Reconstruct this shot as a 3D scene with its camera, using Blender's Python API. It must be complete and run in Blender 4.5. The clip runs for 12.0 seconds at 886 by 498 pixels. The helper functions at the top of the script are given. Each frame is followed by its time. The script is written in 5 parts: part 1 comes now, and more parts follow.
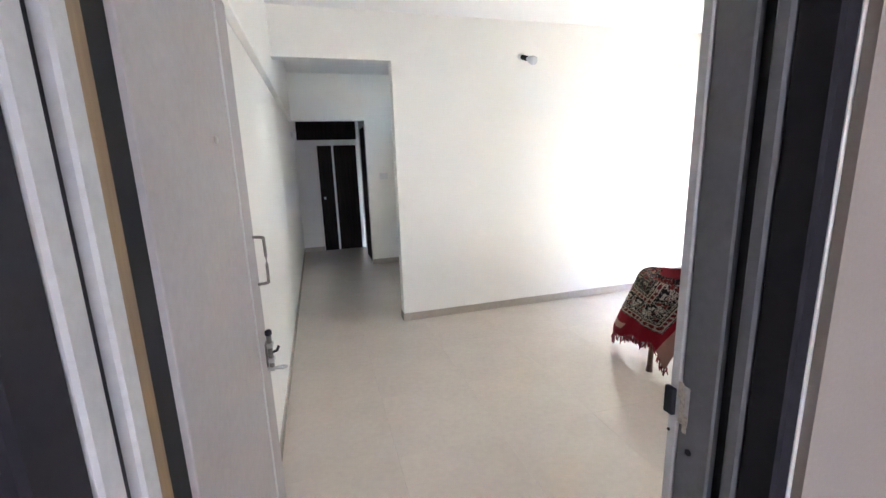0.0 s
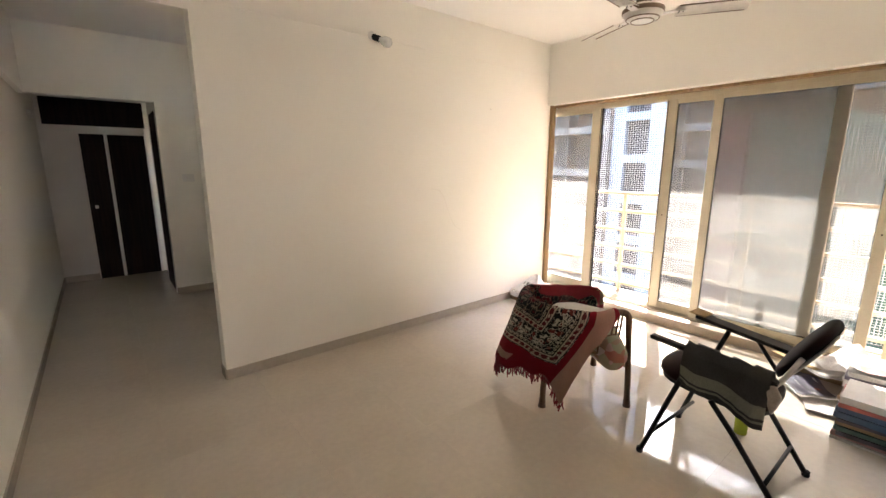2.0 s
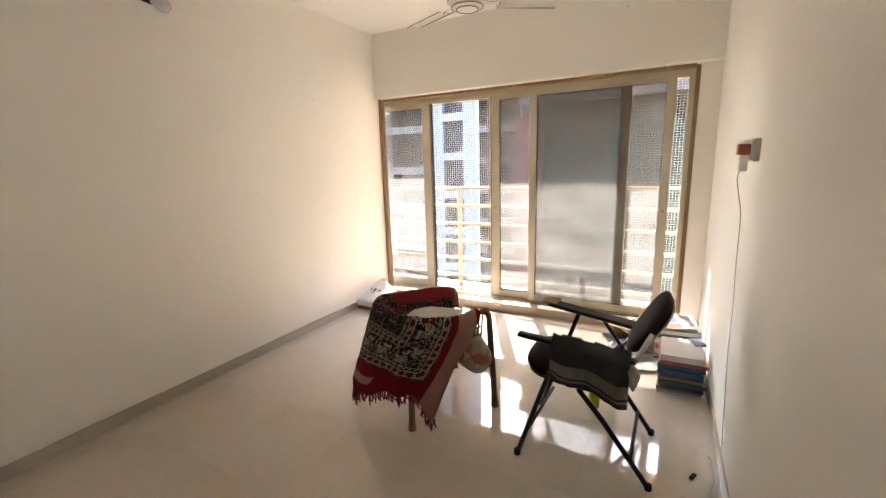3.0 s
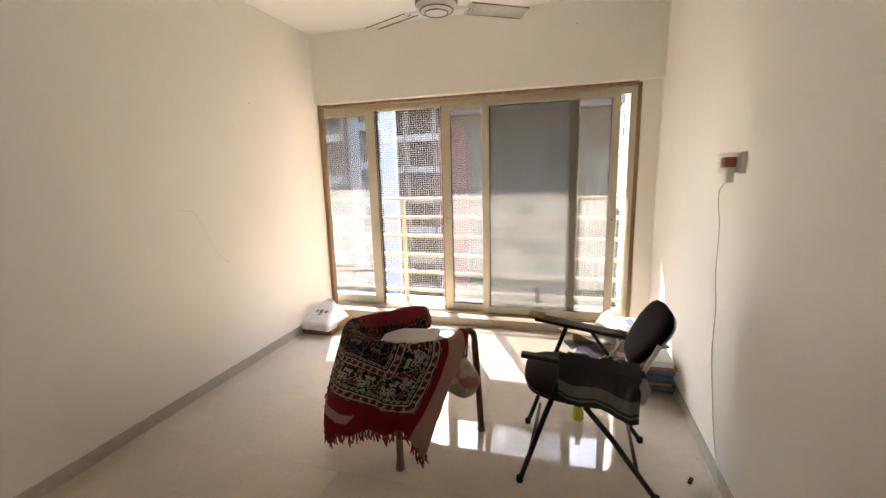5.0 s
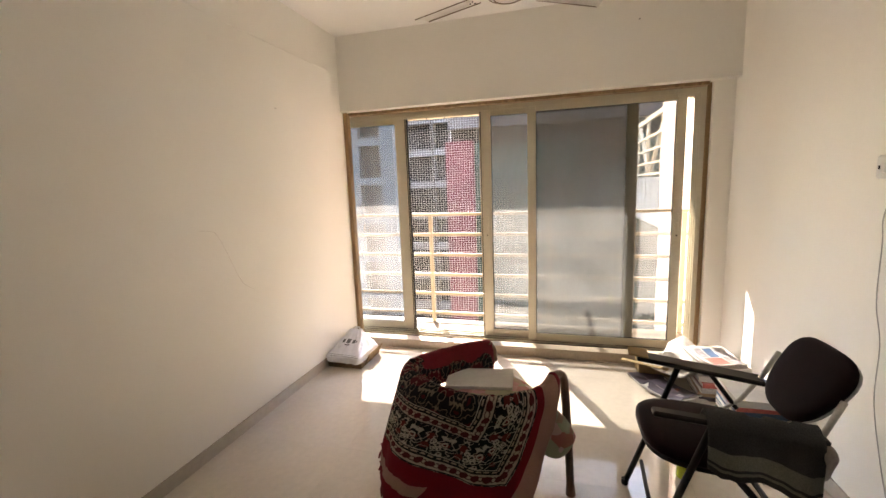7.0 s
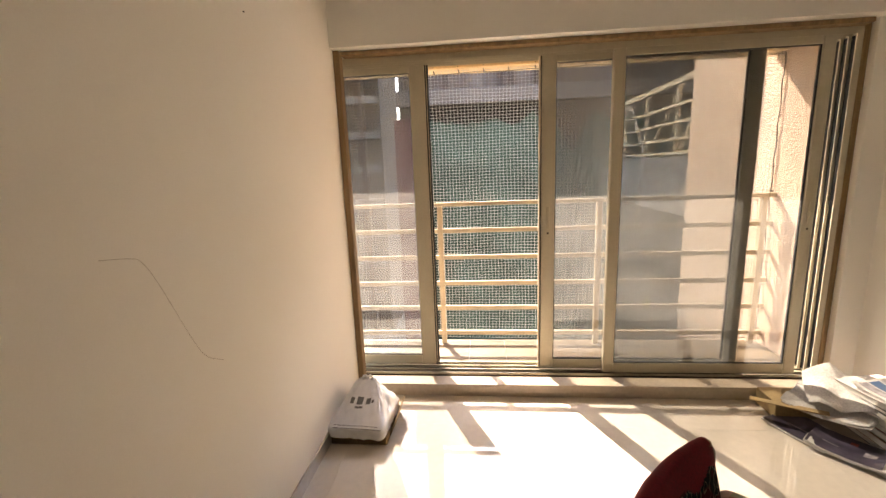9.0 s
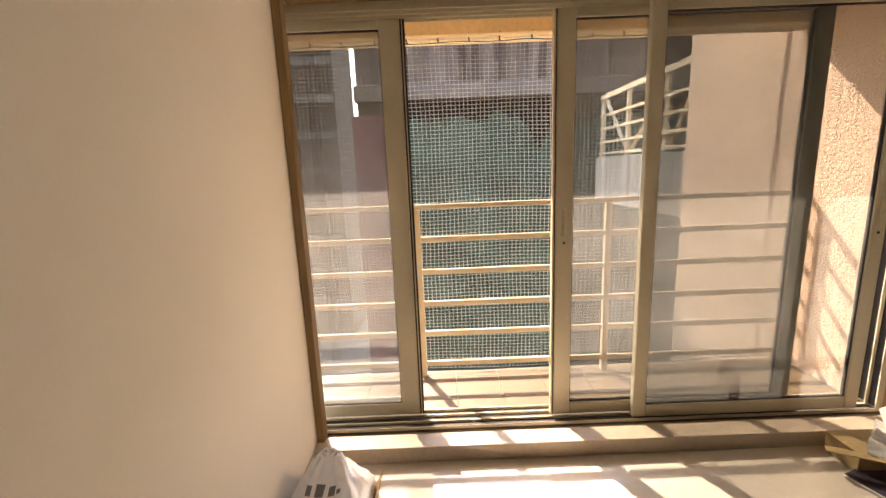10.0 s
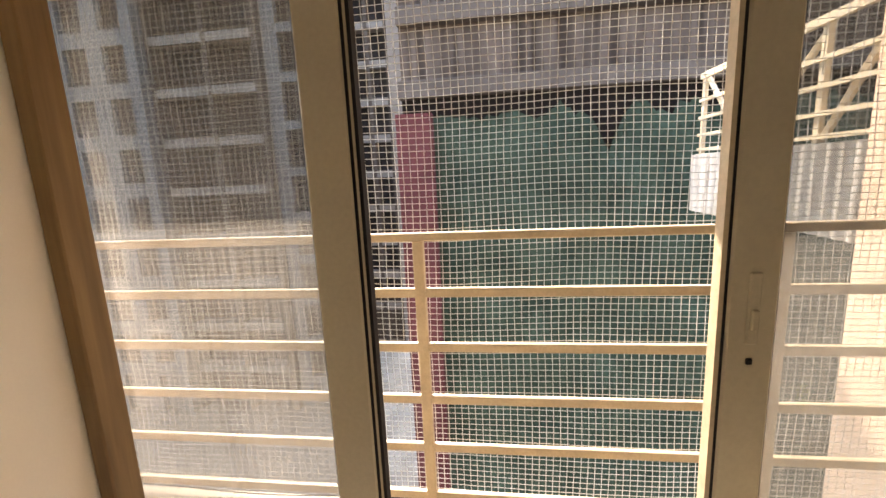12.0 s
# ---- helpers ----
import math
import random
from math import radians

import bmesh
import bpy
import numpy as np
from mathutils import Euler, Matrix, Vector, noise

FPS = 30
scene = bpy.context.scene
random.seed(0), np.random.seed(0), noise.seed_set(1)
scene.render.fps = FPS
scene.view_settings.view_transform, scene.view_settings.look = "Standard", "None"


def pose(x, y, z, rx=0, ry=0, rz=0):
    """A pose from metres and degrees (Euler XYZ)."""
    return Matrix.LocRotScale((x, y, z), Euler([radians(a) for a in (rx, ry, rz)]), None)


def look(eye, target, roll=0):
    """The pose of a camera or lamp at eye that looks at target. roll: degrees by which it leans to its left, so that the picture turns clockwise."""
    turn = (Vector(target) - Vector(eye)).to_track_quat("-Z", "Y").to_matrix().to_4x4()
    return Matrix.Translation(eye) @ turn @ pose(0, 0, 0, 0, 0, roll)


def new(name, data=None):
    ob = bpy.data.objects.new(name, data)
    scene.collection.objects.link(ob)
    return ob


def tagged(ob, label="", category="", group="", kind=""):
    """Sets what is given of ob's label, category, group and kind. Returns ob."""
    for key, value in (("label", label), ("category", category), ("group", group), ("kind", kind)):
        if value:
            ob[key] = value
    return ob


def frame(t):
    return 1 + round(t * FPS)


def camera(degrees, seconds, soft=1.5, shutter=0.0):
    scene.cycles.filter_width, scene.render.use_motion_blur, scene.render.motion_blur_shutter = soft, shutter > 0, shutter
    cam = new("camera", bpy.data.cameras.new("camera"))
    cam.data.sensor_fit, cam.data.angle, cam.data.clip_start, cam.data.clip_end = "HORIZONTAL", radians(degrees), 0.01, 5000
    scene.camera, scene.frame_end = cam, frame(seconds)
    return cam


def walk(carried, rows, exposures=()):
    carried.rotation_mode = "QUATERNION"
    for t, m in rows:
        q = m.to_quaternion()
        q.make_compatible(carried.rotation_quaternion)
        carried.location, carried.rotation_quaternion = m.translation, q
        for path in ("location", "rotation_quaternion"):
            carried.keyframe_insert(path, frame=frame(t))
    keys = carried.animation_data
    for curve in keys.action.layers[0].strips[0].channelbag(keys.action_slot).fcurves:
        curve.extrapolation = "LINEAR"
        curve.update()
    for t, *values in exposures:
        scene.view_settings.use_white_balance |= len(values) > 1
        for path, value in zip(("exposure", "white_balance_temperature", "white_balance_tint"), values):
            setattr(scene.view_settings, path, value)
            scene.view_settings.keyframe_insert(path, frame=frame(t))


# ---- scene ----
cam = camera(93.5, 12.0)
PATH = [
    (0, (0.315, 0.544, 1.525), (0.867, 2.423, 1.118), -1.9),
    (0.5, (0.34, 0.793, 1.496), (1.0, 2.633, 1.075), -0.5),
    (1, (0.332, 1.037, 1.499), (1.227, 2.779, 1.093), 0.2),
    (1.5, (0.369, 1.146, 1.499), (1.455, 2.779, 1.11), 0.3),
    (2, (0.491, 1.325, 1.497), (1.732, 2.843, 1.104), 0.1),
    (2.5, (0.69, 1.443, 1.491), (2.204, 2.692, 1.107), -0.3),
    (3, (0.724, 1.609, 1.472), (2.454, 2.53, 1.071), -1.7),
    (5, (0.752, 2.012, 1.491), (2.638, 2.566, 1.122), -1.6),
    (5.5, (0.73, 2.064, 1.48), (2.623, 2.605, 1.128), -2.0),
    (6, (0.758, 2.123, 1.48), (2.651, 2.674, 1.145), -2.2),
    (6.5, (0.908, 2.28, 1.479), (2.803, 2.839, 1.169), -2.1),
    (7, (1.033, 2.506, 1.478), (2.937, 3.041, 1.18), -2.1),
    (7.5, (1.162, 2.868, 1.491), (3.083, 3.336, 1.19), -2.4),
    (7.7, (1.207, 2.96, 1.484), (3.133, 3.402, 1.177), -2.4),
    (9.3, (2.212, 3.588, 1.441), (4.170, 3.738, 1.068), -2.1),
    (9.5, (2.324, 3.596, 1.424), (4.286, 3.724, 1.060), -2.1),
    (10, (2.689, 3.727, 1.413), (4.653, 3.726, 1.035), -2.3),
    (10.5, (2.993, 3.752, 1.406), (4.953, 3.702, 1.012), -2.1),
    (11, (3.325, 3.681, 1.423), (5.284, 3.653, 1.023), -2.4),
    (11.5, (3.66, 3.634, 1.425), (5.619, 3.703, 1.028), -3.0),
    (12, (3.929, 3.584, 1.4), (5.879, 3.85, 1.047), -2.7),
]
walk(cam, [(t, look(eye, target, roll)) for t, eye, target, roll in PATH],
     exposures=[(0.0, 6.62, 5250, 11), (0.5, 6.41, 6000, 12), (1.0, 5.94, 6300, 13), (1.5, 5.78, 6650, 15), (2.5, 5.36, 6850, 15), (3.2, 5.21, 6850, 15), (5.0, 5.16, 6850, 15), (6.5, 5.00, 6950, 15),
                (7.7, 4.62, 7500, 17), (9.3, 4.19, 8350, 19), (10.5, 3.90, 8800, 21), (11.3, 3.78, 8850, 21), (12.0, 3.74, 8500, 18)])


# ---- light ----
SUN_AZ, SUN_EL = radians(25), radians(43)
world = bpy.data.worlds.new("sky")
scene.world = world
world.use_nodes = True
wn = world.node_tree
sky = wn.nodes.new("ShaderNodeTexSky")
sky.sky_type, sky.sun_disc = "NISHITA", False
sky.sun_elevation, sky.sun_rotation = SUN_EL, radians(90) - SUN_AZ
wn.links.new(sky.outputs["Color"], wn.nodes["Background"].inputs["Color"])
wn.nodes["Background"].inputs["Strength"].default_value = 0.15
sun_dir = Vector((math.cos(SUN_AZ) * math.cos(SUN_EL), math.sin(SUN_AZ) * math.cos(SUN_EL), math.sin(SUN_EL)))
sun = new("sun", bpy.data.lights.new("sun", "SUN"))
sun.data.energy, sun.data.angle, sun.data.color = 2.05, radians(0.53), (1.0, 0.955, 0.90)
sun.matrix_world = look(sun_dir * 40, (0, 0, 0))


# ---- materials ----
def node_mat(name):
    m = bpy.data.materials.new(name)
    m.use_nodes = True
    nt = m.node_tree
    return m, nt, nt.nodes["Principled BSDF"]


def surface(name, colour, rough=0.6, metal=0.0, grain=60.0, var=0.06, stain=1.5, stain_var=0.06, bump=0.05, spec=0.5, rough_var=0.08, random_var=0.0, depth=0.002):
    """A painted or natural surface: fine grain and wide stains in colour, roughness and relief."""
    m, nt, p = node_mat(name)
    N, L = nt.nodes.new, nt.links.new
    co = N("ShaderNodeTexCoord")
    n1, n2 = N("ShaderNodeTexNoise"), N("ShaderNodeTexNoise")
    n1.inputs["Scale"].default_value, n1.inputs["Detail"].default_value = grain, 4
    n2.inputs["Scale"].default_value, n2.inputs["Detail"].default_value = stain, 5
    L(co.outputs["Object"], n1.inputs["Vector"])
    L(co.outputs["Object"], n2.inputs["Vector"])
    a, b = N("ShaderNodeMapRange"), N("ShaderNodeMapRange")
    a.inputs["From Min"].default_value, a.inputs["From Max"].default_value = 0.3, 0.7
    b.inputs["From Min"].default_value, b.inputs["From Max"].default_value = 0.3, 0.7
    a.inputs["To Min"].default_value, a.inputs["To Max"].default_value = 1 - var, 1 + var
    b.inputs["To Min"].default_value, b.inputs["To Max"].default_value = 1 - stain_var, 1 + stain_var
    L(n1.outputs["Fac"], a.inputs["Value"])
    L(n2.outputs["Fac"], b.inputs["Value"])
    mul = N("ShaderNodeMath")
    mul.operation = "MULTIPLY"
    L(a.outputs[0], mul.inputs[0])
    L(b.outputs[0], mul.inputs[1])
    last = mul
    if random_var:
        info, c = N("ShaderNodeObjectInfo"), N("ShaderNodeMapRange")
        c.inputs["To Min"].default_value, c.inputs["To Max"].default_value = 1 - random_var, 1 + random_var
        L(info.outputs["Random"], c.inputs["Value"])
        last = N("ShaderNodeMath")
        last.operation = "MULTIPLY"
        L(mul.outputs[0], last.inputs[0])
        L(c.outputs[0], last.inputs[1])
    mix = N("ShaderNodeVectorMath")
    mix.operation = "SCALE"
    mix.inputs[0].default_value = colour
    L(last.outputs[0], mix.inputs["Scale"])
    L(mix.outputs["Vector"], p.inputs["Base Color"])
    r = N("ShaderNodeMapRange")
    r.inputs["To Min"].default_value, r.inputs["To Max"].default_value = max(0.02, rough - rough_var), min(1, rough + rough_var)
    L(n2.outputs["Fac"], r.inputs["Value"])
    L(r.outputs[0], p.inputs["Roughness"])
    p.inputs["Metallic"].default_value = metal
    p.inputs["Specular IOR Level"].default_value = spec
    if bump:
        bp = N("ShaderNodeBump")
        bp.inputs["Strength"].default_value, bp.inputs["Distance"].default_value = bump, depth
        L(n1.outputs["Fac"], bp.inputs["Height"])
        L(bp.outputs["Normal"], p.inputs["Normal"])
    return m


def wood(name, dark, light, scale=6.0, rough=0.45, axis=2, spec=0.4):
    m, nt, p = node_mat(name)
    N, L = nt.nodes.new, nt.links.new
    co, mp, n, ramp = N("ShaderNodeTexCoord"), N("ShaderNodeMapping"), N("ShaderNodeTexNoise"), N("ShaderNodeValToRGB")
    sc = [scale * 6] * 3
    sc[axis] = scale * 0.4
    mp.inputs["Scale"].default_value = sc
    n.inputs["Scale"].default_value, n.inputs["Detail"].default_value = 1.0, 6
    L(co.outputs["Object"], mp.inputs["Vector"])
    L(mp.outputs["Vector"], n.inputs["Vector"])
    L(n.outputs["Fac"], ramp.inputs["Fac"])
    ramp.color_ramp.elements[0].color, ramp.color_ramp.elements[1].color = (*dark, 1), (*light, 1)
    ramp.color_ramp.elements[0].position, ramp.color_ramp.elements[1].position = 0.35, 0.68
    L(ramp.outputs["Color"], p.inputs["Base Color"])
    p.inputs["Roughness"].default_value = rough
    p.inputs["Specular IOR Level"].default_value = spec
    bp = N("ShaderNodeBump")
    bp.inputs["Strength"].default_value, bp.inputs["Distance"].default_value = 0.15, 0.001
    L(n.outputs["Fac"], bp.inputs["Height"])
    L(bp.outputs["Normal"], p.inputs["Normal"])
    return m


def dusty_glass(name, dust, tint):
    """Clear pane with a film of dust that lights up where the sun strikes it."""
    m, nt, p = node_mat(name)
    nt.nodes.remove(p)
    N, L = nt.nodes.new, nt.links.new
    out = nt.nodes["Material Output"]
    clear, gloss, film, through_film = N("ShaderNodeBsdfTransparent"), N("ShaderNodeBsdfGlossy"), N("ShaderNodeBsdfDiffuse"), N("ShaderNodeBsdfTranslucent")
    clear.inputs["Color"].default_value = (*tint, 1)
    gloss.inputs["Roughness"].default_value = 0.02
    film.inputs["Color"].default_value = (0.85, 0.83, 0.8, 1)
    through_film.inputs["Color"].default_value = (0.9, 0.88, 0.85, 1)
    fres, m1, m2, m3 = N("ShaderNodeLayerWeight"), N("ShaderNodeMixShader"), N("ShaderNodeMixShader"), N("ShaderNodeMixShader")
    fres.inputs["Blend"].default_value = 0.5
    steep, lift = N("ShaderNodeMath"), N("ShaderNodeMath")
    steep.operation, lift.operation = "POWER", "MULTIPLY_ADD"
    steep.inputs[1].default_value, lift.inputs[1].default_value, lift.inputs[2].default_value = 4.0, 0.6, 0.025
    L(fres.outputs["Facing"], steep.inputs[0])
    L(steep.outputs[0], lift.inputs[0])
    L(lift.outputs[0], m1.inputs["Fac"])
    L(clear.outputs[0], m1.inputs[1])
    L(gloss.outputs[0], m1.inputs[2])
    m2.inputs["Fac"].default_value = 0.75
    L(film.outputs[0], m2.inputs[1])
    L(through_film.outputs[0], m2.inputs[2])
    co, n, n2, rng = N("ShaderNodeTexCoord"), N("ShaderNodeTexNoise"), N("ShaderNodeTexNoise"), N("ShaderNodeMapRange")
    n.inputs["Scale"].default_value, n.inputs["Detail"].default_value = 3.5, 6
    L(co.outputs["Object"], n.inputs["Vector"])
    rng.inputs["From Min"].default_value, rng.inputs["From Max"].default_value = 0.25, 0.75
    rng.inputs["To Min"].default_value, rng.inputs["To Max"].default_value = dust * 0.6, dust * 1.4
    L(n.outputs["Fac"], rng.inputs["Value"])
    L(rng.outputs[0], m3.inputs["Fac"])
    L(m1.outputs[0], m3.inputs[1])
    L(m2.outputs[0], m3.inputs[2])
    L(m3.outputs[0], out.inputs["Surface"])
    return m


PAINT = surface("cream_wall_paint", (0.888, 0.866, 0.803), 0.55, grain=180, var=0.012, stain=0.9, stain_var=0.025, bump=0.05)
PAINT_W = surface("white_ceiling_paint", (0.88, 0.86, 0.83), 0.7, grain=150, var=0.012, stain=0.8, stain_var=0.02)
LOBBY = surface("lobby_paint", (0.315, 0.268, 0.228), 0.7, grain=120, var=0.03, stain=1.3, stain_var=0.07)
TILE = surface("polished_tile", (0.62, 0.552, 0.463), 0.035, grain=28, var=0.035, stain=2.4, stain_var=0.04, bump=0.0, spec=0.5, rough_var=0.015, random_var=0.006)
TILE.node_tree.nodes["Principled BSDF"].inputs["Coat Weight"].default_value = 0.5
TILE.node_tree.nodes["Principled BSDF"].inputs["Coat IOR"].default_value = 1.5
TILE.node_tree.nodes["Principled BSDF"].inputs["Coat Roughness"].default_value = 0.02
GROUT = surface("grout", (0.57, 0.51, 0.43), 0.3)
SKIRT = surface("skirting_tile", (0.47, 0.42, 0.355), 0.25, grain=30, var=0.05)
SILL = surface("sill_stone", (0.46, 0.375, 0.285), 0.35, grain=45, var=0.07, stain=4, stain_var=0.08)
LINING = wood("brown_lining", (0.19, 0.12, 0.058), (0.34, 0.225, 0.11), 5, 0.5)
ALU = surface("champagne_aluminium", (0.50, 0.455, 0.345), 0.38, metal=0.12, grain=90, var=0.04, stain=3, stain_var=0.06, bump=0.02)
ALU_D = surface("shaded_track", (0.07, 0.058, 0.045), 0.8, spec=0.2, grain=90, var=0.2, stain=6, stain_var=0.3)
RUBBER = surface("black_gasket", (0.018, 0.017, 0.018), 0.75, spec=0.2)
GLASS = dusty_glass("dusty_glass", 0.052, (0.62, 0.63, 0.625))
GLASS_D = dusty_glass("dustier_glass", 0.058, (0.60, 0.61, 0.605))
YELLOW = surface("yellow_plaster", (0.78, 0.60, 0.36), 0.85, grain=45, var=0.07, stain=2, stain_var=0.07, bump=0.4, depth=0.004)
STUCCO = surface("peach_stucco", (0.64, 0.46, 0.34), 0.9, grain=70, var=0.16, stain=1.6, stain_var=0.10, bump=1.0, depth=0.012)
BTILE = surface("balcony_tile", (0.125, 0.091, 0.053), 0.4, grain=35, var=0.06, stain=3, stain_var=0.08, random_var=0.03)
RAILP = surface("cream_rail_paint", (0.47, 0.39, 0.275), 0.5, grain=80, var=0.08, stain=9, stain_var=0.12, bump=0.15)
NET, _nt, _p = node_mat("white_nylon_net")
_tr, _mx = _nt.nodes.new("ShaderNodeBsdfTranslucent"), _nt.nodes.new("ShaderNodeMixShader")
_p.inputs["Base Color"].default_value, _p.inputs["Roughness"].default_value = (0.52, 0.52, 0.51, 1), 0.5
_tr.inputs["Color"].default_value, _mx.inputs["Fac"].default_value = (0.55, 0.55, 0.53, 1), 0.33
_nt.links.new(_p.outputs[0], _mx.inputs[1])
_nt.links.new(_tr.outputs[0], _mx.inputs[2])
_nt.links.new(_mx.outputs[0], _nt.nodes["Material Output"].inputs["Surface"])
# Far walls: their dim, shaded look is put into these very dark colours.
CONC = surface("dimmed_weathered_concrete", (0.056, 0.048, 0.045), 0.9, spec=0.1, grain=3, var=0.18, stain=0.35, stain_var=0.2)
SLABC = surface("dimmed_pale_slab_edge", (0.13, 0.122, 0.118), 0.9, grain=3, var=0.12, stain=0.4, stain_var=0.15)
WHITEB = surface("dimmed_blue_white_facade", (0.088, 0.097, 0.109), 0.85, grain=2, var=0.05, stain=0.3, stain_var=0.08)
GAP_SHADE = surface("painted_gap_shade", (0.007, 0.006, 0.006), 1.0, spec=0.0)
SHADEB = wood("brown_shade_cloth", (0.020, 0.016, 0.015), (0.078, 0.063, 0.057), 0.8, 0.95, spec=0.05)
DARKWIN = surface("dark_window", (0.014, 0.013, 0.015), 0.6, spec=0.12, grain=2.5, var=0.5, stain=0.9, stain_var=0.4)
REDB = surface("red_facade", (0.062, 0.018, 0.021), 0.9, spec=0.1, grain=2, var=0.15, stain=0.5, stain_var=0.15)
GREEN = surface("green_scaffold_net", (0.034, 0.060, 0.049), 0.95, spec=0.05, grain=9, var=0.28, stain=0.9, stain_var=0.4)
SHEET = wood("white_metal_sheet", (0.40, 0.37, 0.33), (0.68, 0.65, 0.60), 2.2, 0.6)
EARTH = surface("ground_earth", (0.17, 0.15, 0.12), 0.95, grain=0.8, var=0.2, stain=0.05, stain_var=0.2)
DOORG = surface("grey_door_paint", (0.42, 0.385, 0.365), 0.5, grain=40, var=0.05, stain=1.8, stain_var=0.07, bump=0.08)
FRAMEG = surface("dark_frame_paint_and_shade", (0.018, 0.016, 0.021), 0.6, spec=0.2, grain=50, var=0.12, stain=3, stain_var=0.15, bump=0.1)
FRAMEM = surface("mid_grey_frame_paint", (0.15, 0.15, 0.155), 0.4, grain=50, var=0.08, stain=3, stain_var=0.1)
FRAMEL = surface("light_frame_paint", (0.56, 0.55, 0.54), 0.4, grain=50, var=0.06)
BLACKW = wood("dark_door_veneer", (0.014, 0.009, 0.008), (0.026, 0.015, 0.012), 5, 0.6, spec=0.15)
WHITEP = surface("white_plastic", (0.78, 0.77, 0.74), 0.35, grain=60, var=0.02)
STEEL = surface("steel", (0.55, 0.53, 0.50), 0.3, metal=0.9, grain=80, var=0.1)


# ---- building blocks ----
def mesh_of(bm, name, mats, smooth=False):
    bmesh.ops.recalc_face_normals(bm, faces=bm.faces)
    me = bpy.data.meshes.new(name)
    bm.to_mesh(me)
    bm.free()
    for m in mats if isinstance(mats, (list, tuple)) else [mats]:
        me.materials.append(m)
    if smooth:
        for f in me.polygons:
            f.use_smooth = True
    return me


def part(name, bm, material, parent=None, label="", smooth=False):
    ob = new(name, mesh_of(bm, name, material, smooth))
    if parent:
        ob.parent = parent
    return tagged(ob, label)


def box(bm, x0, x1, y0, y1, z0, z1, bevel=0.0, m=None, seg=1):
    vs = [bm.verts.new(c) for c in ((x0, y0, z0), (x1, y0, z0), (x1, y1, z0), (x0, y1, z0), (x0, y0, z1), (x1, y0, z1), (x1, y1, z1), (x0, y1, z1))]
    fs = [bm.faces.new([vs[i] for i in q]) for q in ((3, 2, 1, 0), (4, 5, 6, 7), (0, 1, 5, 4), (1, 2, 6, 5), (2, 3, 7, 6), (3, 0, 4, 7))]
    if bevel:
        es = list({e for f in fs for e in f.edges})
        r = bmesh.ops.bevel(bm, geom=es, offset=bevel, segments=seg, affect="EDGES", profile=0.5)
        vs = list({v for f in r["faces"] for v in f.verts} | {v for v in vs if v.is_valid})
    if m is not None:
        bmesh.ops.transform(bm, matrix=m, verts=vs)
    return bm


def boxes(*rows, bevel=0.0):
    bm = bmesh.new()
    for r in rows:
        box(bm, *r, bevel=bevel)
    return bm


def tube(bm, pts, r, sides=8, caps=True, radii=None):
    """A round tube along points."""
    pts = [Vector(p) for p in pts]
    rings = []
    up = Vector((0, 0, 1))
    for i, p in enumerate(pts):
        d = (pts[min(i + 1, len(pts) - 1)] - pts[max(i - 1, 0)]).normalized()
        a = d.cross(up)
        if a.length < 1e-3:
            a = d.cross(Vector((1, 0, 0)))
        a.normalize()
        b = d.cross(a).normalized()
        rr = radii[i] if radii else r
        rings.append([bm.verts.new(p + rr * (math.cos(k * math.tau / sides) * a + math.sin(k * math.tau / sides) * b)) for k in range(sides)])
    for q, s in zip(rings, rings[1:]):
        for k in range(sides):
            bm.faces.new((q[k], q[(k + 1) % sides], s[(k + 1) % sides], s[k]))
    if caps:
        bm.faces.new(rings[0][::-1])
        bm.faces.new(rings[-1])
    return bm


def curve_points(pts, n=8):
    """Catmull-Rom through points."""
    pts = [Vector(p) for p in pts]
    ext = [2 * pts[0] - pts[1]] + pts + [2 * pts[-1] - pts[-2]]
    out = []
    for i in range(1, len(ext) - 2):
        p0, p1, p2, p3 = ext[i - 1:i + 3]
        for k in range(n):
            t = k / n
            out.append(0.5 * (2 * p1 + (p2 - p0) * t + (2 * p0 - 5 * p1 + 4 * p2 - p3) * t * t + (3 * p1 - p0 - 3 * p2 + p3) * t ** 3))
    out.append(pts[-1])
    return out


def lathe(bm, profile, sides=24, m=None):
    """A turned body from (radius, height) pairs."""
    rings = [[bm.verts.new((r * math.cos(k * math.tau / sides), r * math.sin(k * math.tau / sides), z)) for k in range(sides)] for r, z in profile]
    for q, s in zip(rings, rings[1:]):
        for k in range(sides):
            bm.faces.new((q[k], q[(k + 1) % sides], s[(k + 1) % sides], s[k]))
    bm.faces.new(rings[0][::-1])
    bm.faces.new(rings[-1])
    if m is not None:
        bmesh.ops.transform(bm, matrix=m, verts=[v for r in rings for v in r])
    return bm


def empty(name, loc=(0, 0, 0), rz=0.0):
    ob = new(name)
    ob.matrix_basis = pose(*loc, 0, 0, rz)
    return ob


def struct(name, bm, mat, label, category):
    return tagged(part(name, bm, mat), label, category, kind="structure")


